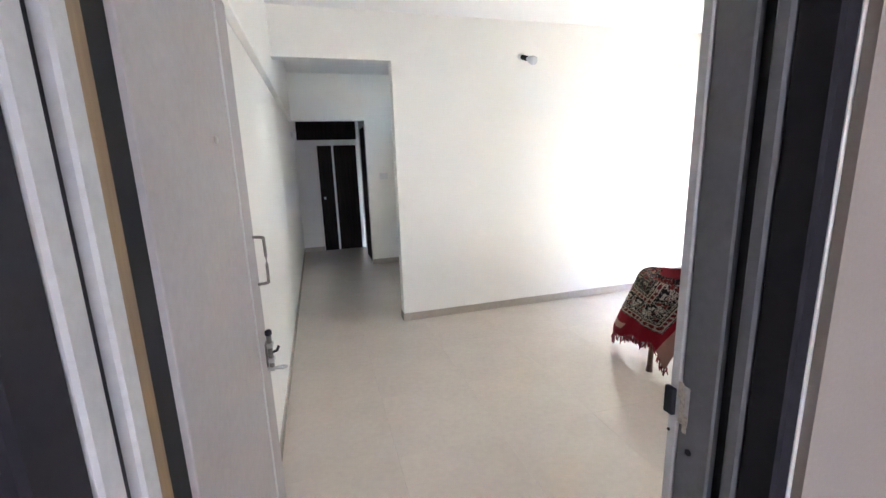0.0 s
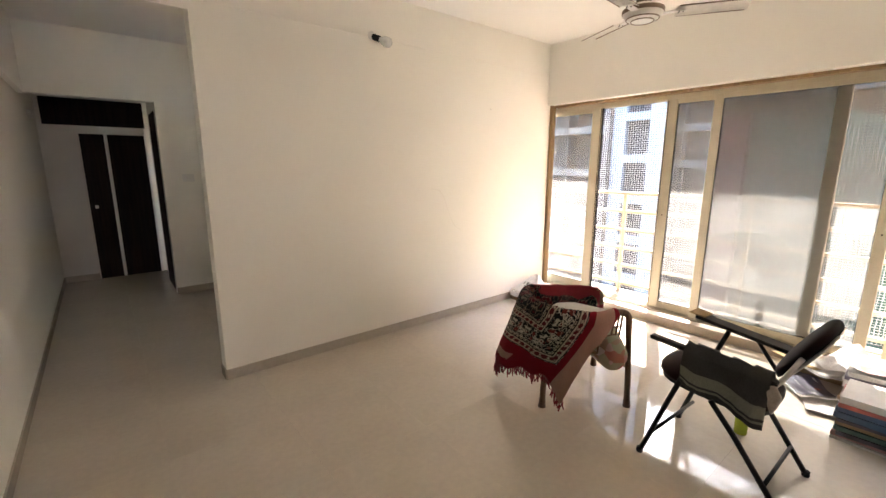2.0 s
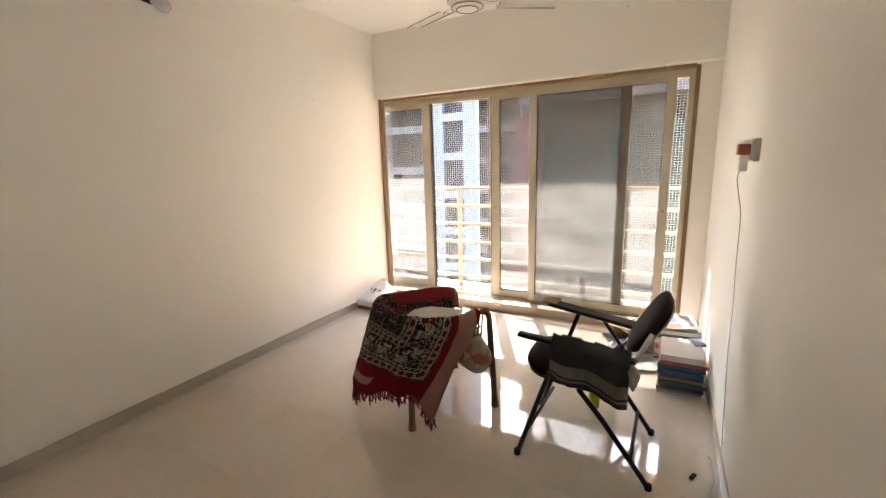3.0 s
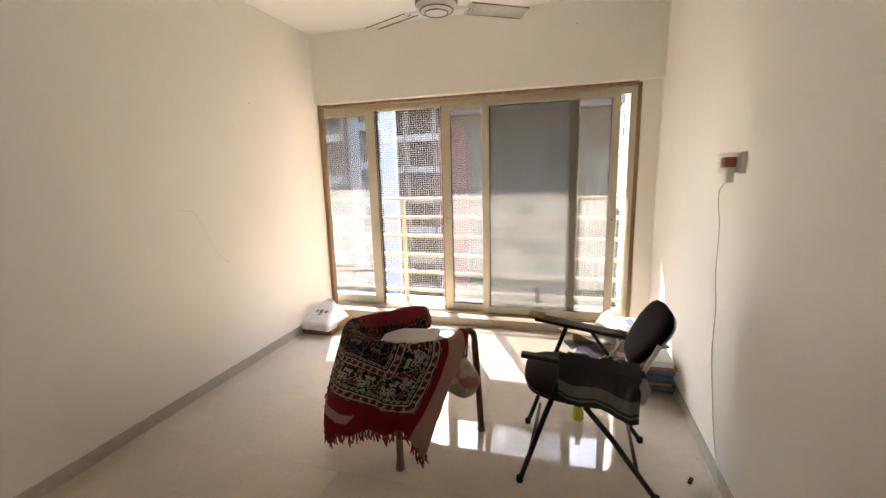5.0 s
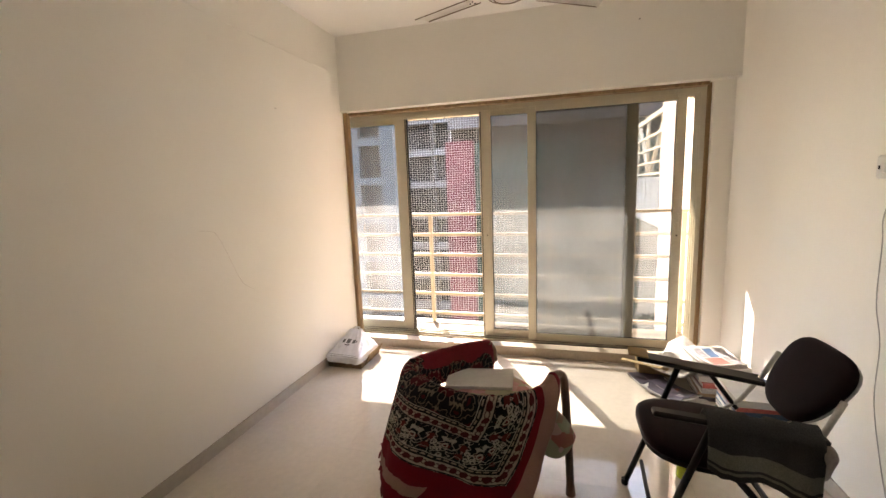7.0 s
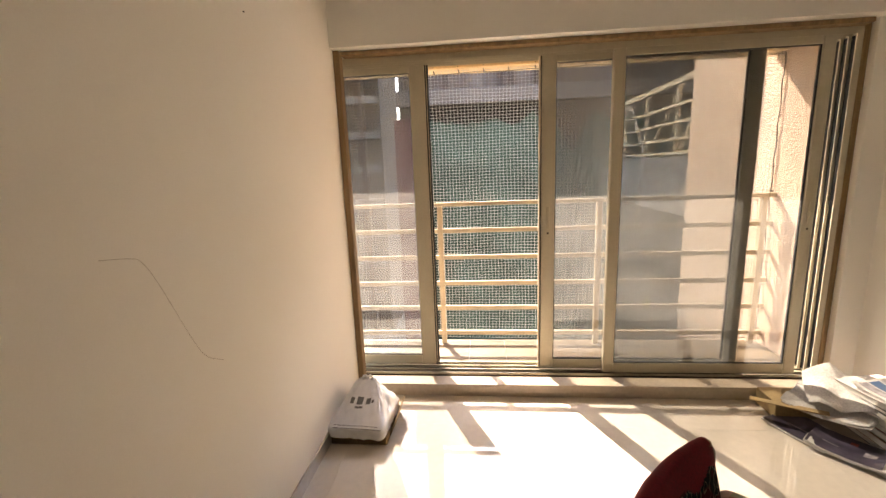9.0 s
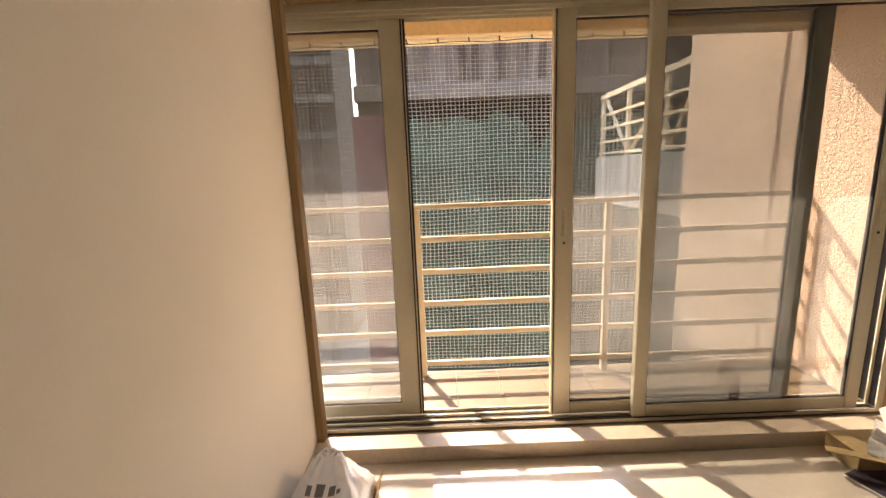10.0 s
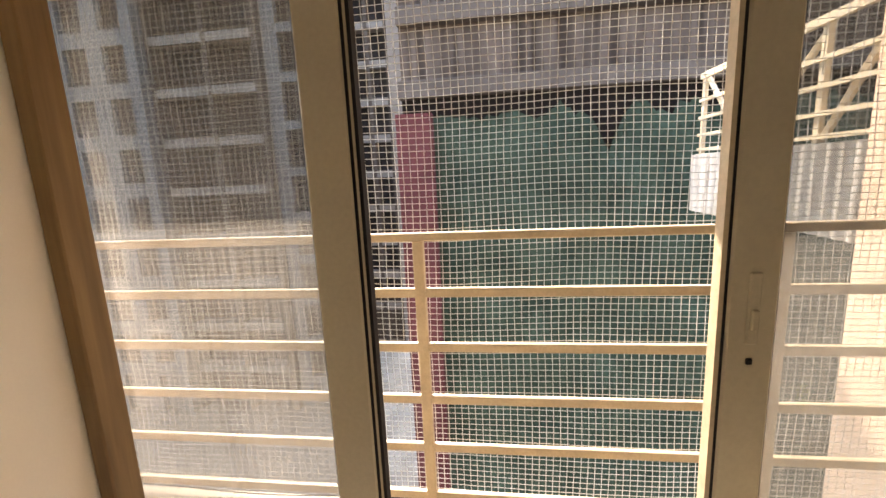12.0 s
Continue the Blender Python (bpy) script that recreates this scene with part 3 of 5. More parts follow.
for cy, cz, cw, ch_ in ((1.232, 0.945, 0.016, 0.085), (1.222, 0.905, 0.012, 0.045), (1.239, 0.985, 0.014, 0.04)):
    box(chip, 1.0876, 1.0898, cy - cw / 2, cy + cw / 2, cz - ch_ / 2, cz + ch_ / 2, 0.0008, Matrix.Translation((0, 0, 0)))
dpart("chipped_paint", chip, surface("bare_timber_chip", (0.52, 0.46, 0.38), 0.8, grain=120, var=0.3), door_frame, "bare pale timber where paint has chipped")

BOLTM = surface("worn_bolt_steel", (0.22, 0.20, 0.18), 0.35, metal=0.8, grain=90, var=0.25)
leaf = tagged(empty("door_1", (0.010, 1.345, 0), 0), "light grey painted entrance door, swung open against the wall", "door", kind="structure")
leaf.matrix_basis = pose(0.0100, 1.345, 0.008, 0, 0, 90 - 0.4)
LW = 1.0
part("leaf", box(bmesh.new(), 0, LW, -0.036, 0, 0, 2.10, 0.002), DOORG, leaf)
part("edge_bead", box(bmesh.new(), LW - 0.222, LW - 0.208, -0.041, -0.035, 0, 2.10, 0.002), FRAMEL, leaf, "pale raised bead")
hd = bmesh.new()
tube(hd, curve_points([(LW - 0.030, -0.036, 1.058), (LW - 0.030, -0.070, 1.062), (LW - 0.030, -0.076, 1.08), (LW - 0.030, -0.076, 1.23), (LW - 0.030, -0.070, 1.248), (LW - 0.030, -0.036, 1.252)], 5), 0.006, 8)
part("handle", hd, BOLTM, leaf, "steel pull handle", True)
bolt = part("bolt", box(tube(bmesh.new(), [(LW - 0.045, -0.052, 0.70), (LW - 0.045, -0.052, 0.855)], 0.010, 10), LW - 0.075, LW - 0.015, -0.043, -0.036, 0.715, 0.815, 0.002), BOLTM, leaf, "worn steel sliding bolt")
hasp = bmesh.new()
box(hasp, LW - 0.055, LW - 0.035, -0.062, -0.036, 0.685, 0.705, 0.003)
tube(hasp, [(LW - 0.045 + 0.012 * math.sin(a), -0.086 - 0.024 * math.cos(a), 0.695) for a in [k * math.tau / 14 for k in range(15)]], 0.004, 6)
part("hasp", hasp, STEEL, bolt, "steel padlock loop")
for bz in (0.735, 0.80):
    part("keeper", box(bmesh.new(), LW - 0.066, LW - 0.024, -0.066, -0.036, bz - 0.009, bz + 0.009, 0.003), STEEL, bolt)
part("knob", tube(bmesh.new(), [(LW - 0.045, -0.055, 0.765), (LW - 0.045, -0.078, 0.772), (LW - 0.045, -0.086, 0.79)], 0.006, 8), FRAMEG, bolt, "dark bolt knob")
part("bolt_head", lathe(bmesh.new(), [(0.010, 0), (0.014, 0.004), (0.014, 0.018), (0.009, 0.024)], 12, pose(LW - 0.045, -0.052, 0.842)), FRAMEG, bolt)
part("peephole", lathe(bmesh.new(), [(0.012, 0), (0.012, 0.004), (0.008, 0.007), (0.004, 0.007)], 14, pose(0.555, -0.036, 1.60, 90, 0, 0)), STEEL, leaf, "round door viewer")
for z in (0.55, 1.9):
    part("hinge", tube(bmesh.new(), [(-0.006, 0.002, z), (-0.006, 0.002, z + 0.1)], 0.008, 8), STEEL, leaf)

# ---- passage door ----
pframe = struct("trim_passage", boxes((1.065, 1.105, 7.102, 7.76, 0, 2.1), bevel=0.003), BLACKW, "dark brown veneer lining on the passage side", "trim")
over = struct("loft_panel", boxes((XL + 0.05, 1.06, 8.39, 8.41, 1.98, 2.30)), BLACKW, "dark loft panel above the passage door", "panel")
pdoor = tagged(empty("door_2", (0.72, 8.41, 0)), "dark brown passage door with two pale vertical strips", "door", kind="structure")
pm = Matrix.Translation((-0.72, -8.41, 0))


def ppart(name, bm, m, parent=pdoor, label=""):
    bmesh.ops.transform(bm, matrix=pm, verts=bm.verts)
    return part(name, bm, m, parent, label)


ppart("leaf", boxes((0.37, 1.04, 8.385, 8.419, 0.005, 1.88), bevel=0.003), BLACKW)
ppart("strip", boxes((0.612, 0.648, 8.381, 8.3849, 0.005, 1.88)), WHITEP)
ppart("strip", boxes((1.041, 1.064, 8.378, 8.419, 0.005, 1.95)), WHITEP)
ppart("lock", boxes((0.42, 0.455, 8.372, 8.3849, 0.94, 0.98), bevel=0.003), STEEL)

plate = tagged(empty("name_plate", (1.23, 1.0, 1.76)), "small dull plate on the lobby wall beside the door", "plate")
part("plate", box(bmesh.new(), -0.06, 0.06, -0.008, 0, -0.10, 0.10, 0.003), LOBBY, plate)
part("panel", box(bmesh.new(), -0.04, 0.04, -0.011, -0.008, -0.07, 0.07, 0.002), FRAMEM, plate)

from mathutils import bvhtree

# ---- more materials ----
CANE = wood("brown_cane", (0.10, 0.05, 0.025), (0.22, 0.115, 0.06), 10, 0.45)
FLORAL, _nt, _p = node_mat("floral_cushion")
_v, _r, _c = _nt.nodes.new("ShaderNodeTexVoronoi"), _nt.nodes.new("ShaderNodeValToRGB"), _nt.nodes.new("ShaderNodeTexCoord")
_v.inputs["Scale"].default_value = 19
_nt.links.new(_c.outputs["Object"], _v.inputs["Vector"])
_nt.links.new(_v.outputs["Color"], _r.inputs["Fac"])
for _e, (_pos, _col) in zip([_r.color_ramp.elements[0], _r.color_ramp.elements[1], _r.color_ramp.elements.new(0.5), _r.color_ramp.elements.new(0.68)],
                            ((0.3, (0.40, 0.39, 0.27)), (0.85, (0.24, 0.29, 0.15)), (0.5, (0.44, 0.41, 0.29)), (0.68, (0.42, 0.13, 0.11)))):
    _e.position, _e.color = _pos, (*_col, 1)
_nt.links.new(_r.outputs["Color"], _p.inputs["Base Color"])
_p.inputs["Roughness"].default_value = 0.85
BLACKM = surface("black_enamel", (0.011, 0.011, 0.012), 0.48, spec=0.3, grain=70, var=0.15, stain=8, stain_var=0.2)
VINYL = surface("maroon_black_vinyl", (0.017, 0.006, 0.008), 0.65, spec=0.12, grain=120, var=0.12, stain=6, stain_var=0.15, bump=0.15)
TOWEL = surface("charcoal_towel", (0.042, 0.042, 0.046), 0.95, grain=260, var=0.35, stain=9, stain_var=0.15, bump=0.8, depth=0.003)
TOWEL_L = surface("grey_towel_band", (0.20, 0.205, 0.175), 0.95, grain=260, var=0.25, bump=0.8, depth=0.003)
RAG = surface("pale_rag", (0.42, 0.36, 0.33), 0.9, grain=90, var=0.12, bump=0.5)
PAPER = surface("white_paper", (0.64, 0.62, 0.585), 0.8, grain=40, var=0.04, stain=6, stain_var=0.07)
NEWS = surface("newsprint", (0.50, 0.475, 0.445), 0.9, grain=130, var=0.22, stain=9, stain_var=0.1)
MAG_D = surface("dark_magazine", (0.055, 0.045, 0.065), 0.3, grain=16, var=0.6, stain=5, stain_var=0.5, bump=0.0)
MAG_R = surface("red_print", (0.42, 0.10, 0.08), 0.35, grain=20, var=0.3)
BLUEF = surface("blue_folder", (0.045, 0.09, 0.17), 0.4, grain=30, var=0.1)
TEAL = surface("teal_cover", (0.05, 0.11, 0.10), 0.45, grain=30, var=0.15)
TAN = surface("brown_cover", (0.33, 0.22, 0.13), 0.6, grain=30, var=0.12)
CARD = surface("brown_carton", (0.36, 0.25, 0.12), 0.85, grain=60, var=0.1, stain=7, stain_var=0.12, bump=0.1)
PINK = surface("pink_cover", (0.34, 0.16, 0.17), 0.5, grain=30, var=0.12)
BAGP = surface("white_plastic_bag", (0.78, 0.78, 0.80), 0.3, grain=25, var=0.04, stain=8, stain_var=0.05, bump=0.3, depth=0.006)
INK = surface("grey_print", (0.14, 0.135, 0.14), 0.5)
BROWNP = surface("brown_adapter", (0.30, 0.075, 0.03), 0.3)
FANW = surface("white_fan_enamel", (0.74, 0.71, 0.66), 0.3, grain=40, var=0.05, stain=7, stain_var=0.12)
FAND = surface("fan_dark_trim", (0.20, 0.14, 0.10), 0.35, metal=0.4, grain=40, var=0.15)
BULBG = surface("milky_bulb", (0.70, 0.70, 0.69), 0.15)
LIME = surface("lime_bottle", (0.48, 0.55, 0.05), 0.15)
WIRE = surface("pale_cable", (0.45, 0.43, 0.40), 0.5)


def shawl_material():
    """Woven shawl: pale band and red edge, figured borders, black field with white and red figures. UV holds metres from the two edges."""
    m, nt, p = node_mat("woven_shawl")
    N, L = nt.nodes.new, nt.links.new
    uv, sep = N("ShaderNodeUVMap"), N("ShaderNodeSeparateXYZ")
    L(uv.outputs[0], sep.inputs[0])

    def math_node(op, a, b=None, c=None):
        n = N("ShaderNodeMath")
        n.operation = op
        for i, v in enumerate((a, b, c)):
            if v is None:
                continue
            if isinstance(v, (int, float)):
                n.inputs[i].default_value = v
            else:
                L(v, n.inputs[i])
        return n.outputs[0]

    def mix(fac, a, b):
        n = N("ShaderNodeMix")
        n.data_type = "RGBA"
        if isinstance(fac, (int, float)):
            n.inputs["Factor"].default_value = fac
        else:
            L(fac, n.inputs["Factor"])
        for key, v in (("A", a), ("B", b)):
            sock = [s for s in n.inputs if s.name == key and s.type == "RGBA"][0]
            if isinstance(v, tuple):
                sock.default_value = (*v, 1)
            else:
                L(v, sock)
        return [s for s in n.outputs if s.type == "RGBA"][0]

    s, r = sep.outputs["X"], sep.outputs["Y"]
    si, ri = math_node("SUBTRACT", s, 0.145), math_node("SUBTRACT", r, 0.185)
    inner, along = math_node("MINIMUM", si, ri), math_node("MAXIMUM", si, ri)
    cream, black, red, deep, tan = (0.46, 0.41, 0.35), (0.012, 0.011, 0.014), (0.18, 0.008, 0.017), (0.075, 0.009, 0.014), (0.36, 0.20, 0.165)
    # uneven weave moves every figure a little
    wob = N("ShaderNodeTexNoise")
    wob.inputs["Scale"].default_value = 26
    L(uv.outputs[0], wob.inputs["Vector"])
    wob.inputs["Detail"].default_value = 4
    wsep = N("ShaderNodeSeparateXYZ")
    L(wob.outputs["Color"], wsep.inputs[0])
    ax = math_node("MULTIPLY_ADD", wsep.outputs["X"], 0.022, along)
    ib = math_node("MULTIPLY_ADD", wsep.outputs["Y"], 0.016, inner)

    def cell(x, period, shift=0.0):
        return math_node("MULTIPLY", math_node("SUBTRACT", math_node("FRACT", math_node("DIVIDE", math_node("ADD", x, shift), period)), 0.5), period)

    def dist(x, y, cx, cy):
        dx, dy = math_node("SUBTRACT", x, cx), math_node("SUBTRACT", y, cy)
        return math_node("SQRT", math_node("ADD", math_node("MULTIPLY", dx, dx), math_node("MULTIPLY", dy, dy)))

    def figure(a, bq):
        """Mirrored scrolls with a diamond between them: one mask for pale, one for red."""
        am = math_node("ABSOLUTE", a)
        scroll = math_node("COMPARE", dist(am, bq, 0.019, 0.006), 0.0085, 0.0024)
        scroll2 = math_node("COMPARE", dist(am, bq, 0.010, -0.020), 0.0065, 0.0020)
        gem = math_node("ADD", math_node("ABSOLUTE", a), math_node("MULTIPLY", math_node("ABSOLUTE", math_node("ADD", bq, 0.004)), 0.6))
        gem = math_node("COMPARE", gem, 0.007, 0.0018)
        leafy = math_node("MULTIPLY", math_node("COMPARE", dist(am, bq, 0.0, 0.036), 0.030, 0.0018), math_node("LESS_THAN", bq, 0.018))
        gem = math_node("MAXIMUM", gem, leafy)
        pale = math_node("MAXIMUM", math_node("MAXIMUM", scroll, scroll2), gem)
        return pale, math_node("LESS_THAN", dist(am, bq, 0.036, -0.008), 0.020)

    def ornament(period, shift, scale, width):
        """Curling lines mirrored about the middle of each repeat, with filled blooms."""
        vec, curl, bloom = N("ShaderNodeCombineXYZ"), N("ShaderNodeTexNoise"), N("ShaderNodeTexNoise")
        L(math_node("ABSOLUTE", cell(ax, period, shift)), vec.inputs[0])
        L(ib, vec.inputs[1])
        curl.inputs["Scale"].default_value, curl.inputs["Detail"].default_value = scale, 0.6
        bloom.inputs["Scale"].default_value, bloom.inputs["Detail"].default_value = scale * 0.5, 0.0
        L(vec.outputs[0], curl.inputs["Vector"])
        L(vec.outputs[0], bloom.inputs["Vector"])
        lines = math_node("COMPARE", curl.outputs["Fac"], 0.5, width)
        return lines, math_node("GREATER_THAN", bloom.outputs["Fac"], 0.56)

    pale, warm = figure(cell(ax, 0.115), math_node("SUBTRACT", ib, 0.118))
    lines, bloom = ornament(0.115, 0.02, 46, 0.030)
    field = mix(bloom, black, (0.11, 0.022, 0.02))
    field = mix(math_node("MULTIPLY", lines, 0.9), field, cream)
    field = mix(pale, field, cream)
    lines2, bloom2 = ornament(0.14, 0.05, 36, 0.026)
    heart = mix(bloom2, black, deep)
    heart = mix(math_node("MULTIPLY", lines2, 0.65), heart, (0.30, 0.24, 0.18))
    heart_on = math_node("GREATER_THAN", inner, 0.215)
    field = mix(heart_on, field, heart)
    # figured border: round flowers on a pale ground beside a row of dashes
    def band(lo, hi):
        return math_node("MULTIPLY", math_node("GREATER_THAN", inner, lo), math_node("LESS_THAN", inner, hi))
    col = field
    for lo, hi in ((0.010, 0.046), (0.172, 0.205)):
        mid = (lo + hi) / 2
        flower = math_node("LESS_THAN", dist(cell(ax, 0.036), math_node("SUBTRACT", ib, mid + 0.008), 0.0, 0.0), 0.0125)
        bud = math_node("COMPARE", dist(cell(ax, 0.036, 0.018), math_node("SUBTRACT", ib, mid + 0.008), 0.0, 0.0), 0.008, 0.002)
        ground = mix(bud, (0.40, 0.33, 0.27), (0.10, 0.05, 0.05))
        ground = mix(flower, ground, (0.085, 0.014, 0.018))
        col = mix(band(lo, hi), col, ground)
        dash = math_node("GREATER_THAN", math_node("ABSOLUTE", cell(ax, 0.026)), 0.004)
        row = mix(math_node("MULTIPLY", dash, band(hi + 0.007, hi + 0.013)), black, (0.36, 0.29, 0.23))
        col = mix(band(hi, hi + 0.020), col, row)
        col = mix(band(hi + 0.017, hi + 0.020), col, cream)
        col = mix(band(lo - 0.004, lo), col, black)
    col = mix(math_node("LESS_THAN", inner, 0.002), col, red)
    col = mix(math_node("LESS_THAN", s, 0.112), col, tan)
    col = mix(math_node("LESS_THAN", s, 0.008), col, red)
    # pale patches in the fringed end
    low = math_node("MULTIPLY", math_node("COMPARE", math_node("MULTIPLY_ADD", wsep.outputs["X"], 0.05, r), 0.115, 0.022), math_node("GREATER_THAN", s, 0.36))
    col = mix(low, col, tan)
    fine = N("ShaderNodeTexNoise")
    fine.inputs["Scale"].default_value = 240
    L(uv.outputs[0], fine.inputs["Vector"])
    shade = math_node("MULTIPLY_ADD", fine.outputs["Fac"], 0.7, 0.65)
    sc = N("ShaderNodeVectorMath")
    sc.operation = "SCALE"
    L(col, sc.inputs[0])
    L(shade, sc.inputs["Scale"])
    L(sc.outputs["Vector"], p.inputs["Base Color"])
    p.inputs["Roughness"].default_value = 0.95
    p.inputs["Specular IOR Level"].default_value = 0.15
    bp = N("ShaderNodeBump")
    bp.inputs["Strength"].default_value, bp.inputs["Distance"].default_value = 0.6, 0.003
    L(fine.outputs["Fac"], bp.inputs["Height"])
    L(bp.outputs["Normal"], p.inputs["Normal"])
    return m


SHAWL = shawl_material()
REDFR = surface("red_fringe_wool", (0.17, 0.008, 0.017), 0.95, grain=150, var=0.25)


# ---- cane armchair ----
def cane_chair():
    legs = [Vector(p) for p in ((2.494, 2.782, 0), (2.913, 2.445, 0), (3.257, 2.887, 0), (2.84, 3.22, 0))]
    c = sum(legs, Vector()) / 4
    ch = tagged(empty("cane_armchair", c), "low brown cane armchair with floral cushion, covered by a shawl", "chair")
    rim_z = 0.625

    def loc(p):
        return Vector(p) - c
    tops = [l + (c - l) * 0.10 + Vector((0, 0, rim_z)) for l in legs]
    seq = [tops[2] + Vector((0.02, -0.03, -0.12)), tops[2] + Vector((0, 0, -0.03)), (tops[2] + tops[3]) / 2 + (legs[3] - legs[0]) * 0.09 + Vector((0, 0, -0.025)), tops[3] + Vector((0.0, 0.02, -0.015)),
           (tops[3] + tops[0]) / 2 + Vector((-0.06, 0.05, 0.0)), tops[0] + Vector((0, 0, 0.01)), (tops[0] + tops[1]) / 2 + Vector((-0.03, -0.05, -0.015)), tops[1] + (tops[0] - tops[1]).normalized() * 0.055 + Vector((0, 0, -0.008)), tops[1] + Vector((0, 0, -0.035)), legs[1] * 0.925 + c * 0.075 + Vector((0, 0, 0.50))]
    rim = curve_points([loc(p) for p in seq], 8)
    part("rim", tube(bmesh.new(), rim, 0.02, 10), CANE, ch, "", True)
    for l, t in zip(legs, [tops[0], legs[1] * 0.925 + c * 0.075 + Vector((0, 0, 0.545)), tops[2], tops[3]]):
        pts = curve_points([loc(l), loc(l * 0.97 + c * 0.03 + Vector((0, 0, 0.25))), loc(l * 0.93 + c * 0.07 + Vector((0, 0, 0.48))), loc(t) + Vector((0, 0, -0.01))], 4)
        part("leg", tube(bmesh.new(), pts, 0.02, 10, True, [0.024] + [0.0185] * 5 + [0.02] * (len(pts) - 6)), CANE, ch, "", True)
    # seat ring, apron rings and woven staves
    seat_pts = [l + (c - l) * 0.08 for l in legs]
    for a, b in ((0, 1), (1, 2), (2, 3), (3, 0)):
        part("seat_rail", tube(bmesh.new(), [loc(seat_pts[a] + Vector((0, 0, 0.36))), loc((seat_pts[a] + seat_pts[b]) / 2 + Vector((0, 0, 0.36))), loc(seat_pts[b] + Vector((0, 0, 0.36)))], 0.012, 8), CANE, ch, "", True)
        for p, q in ((a, b), (b, a)):
            way = (seat_pts[q] - seat_pts[p]).normalized()
            part("brace", tube(bmesh.new(), curve_points([loc(legs[p] * 0.97 + c * 0.03 + Vector((0, 0, 0.25))), loc(seat_pts[p] + way * 0.05 + Vector((0, 0, 0.30))), loc(seat_pts[p] + way * 0.13 + Vector((0, 0, 0.355)))], 4), 0.007, 7), CANE, ch, "", True)
    n = len(rim)
    for i in range(6, n - 14, 2):
        top = rim[i]
        foot = Vector((top.x * 0.93, top.y * 0.93, 0.36))
        part("stave", tube(bmesh.new(), [foot, (foot + top) / 2, top], 0.006, 6), CANE, ch)
    for z in (0.42, 0.47, 0.52):
        k = (z - 0.36) / (rim_z - 0.36)
        ring = [Vector((p.x * (0.93 + 0.07 * k), p.y * (0.93 + 0.07 * k), z)) for p in rim[5:-13]]
        part("weave_ring", tube(bmesh.new(), ring, 0.006, 6), CANE, ch)
    # cushion
    cu = bmesh.new()
    f = (legs[1] - legs[0]).normalized()
    g = (legs[3] - legs[0]).normalized()
    grid = []
    for i in range(15):
        row = []
        for j in range(15):
            u, v = -1 + i / 7, -1 + j / 7
            e = max(0.0, 1 - max(abs(u), abs(v)) ** 4)
            row.append((u * 0.255, v * 0.235, e))
        grid.append(row)
    for sgn in (1, -1):
        vs = []
        for row in grid:
            line = []
            for a, b, e in row:
                push = max(0.0, min(1.0, (-b - 0.02) / 0.18)) * max(0.0, min(1.0, (a + 0.02) / 0.16))
                z = 0.405 - 0.055 * push + sgn * (0.012 + (0.085 + 0.03 * push) * e ** 0.5) + 0.008 * noise.noise((a * 9, b * 9, sgn))
                line.append(cu.verts.new(loc(c) + f * (a + 0.045 - 0.07 * push) + g * (b - 0.125 * push) + Vector((0, 0, z))))
            vs.append(line)
        for i in range(14):
            for j in range(14):
                cu.faces.new((vs[i][j], vs[i + 1][j], vs[i + 1][j + 1], vs[i][j + 1]))
    bmesh.ops.remove_doubles(cu, verts=cu.verts, dist=0.026)
    soft = part("cushion", cu, FLORAL, ch, "floral printed seat cushion", True).modifiers.new("soft", "SUBSURF")
    soft.levels = soft.render_levels = 2
    return ch, c, rim, legs


chair, chair_c, rim_line, chair_legs = cane_chair()


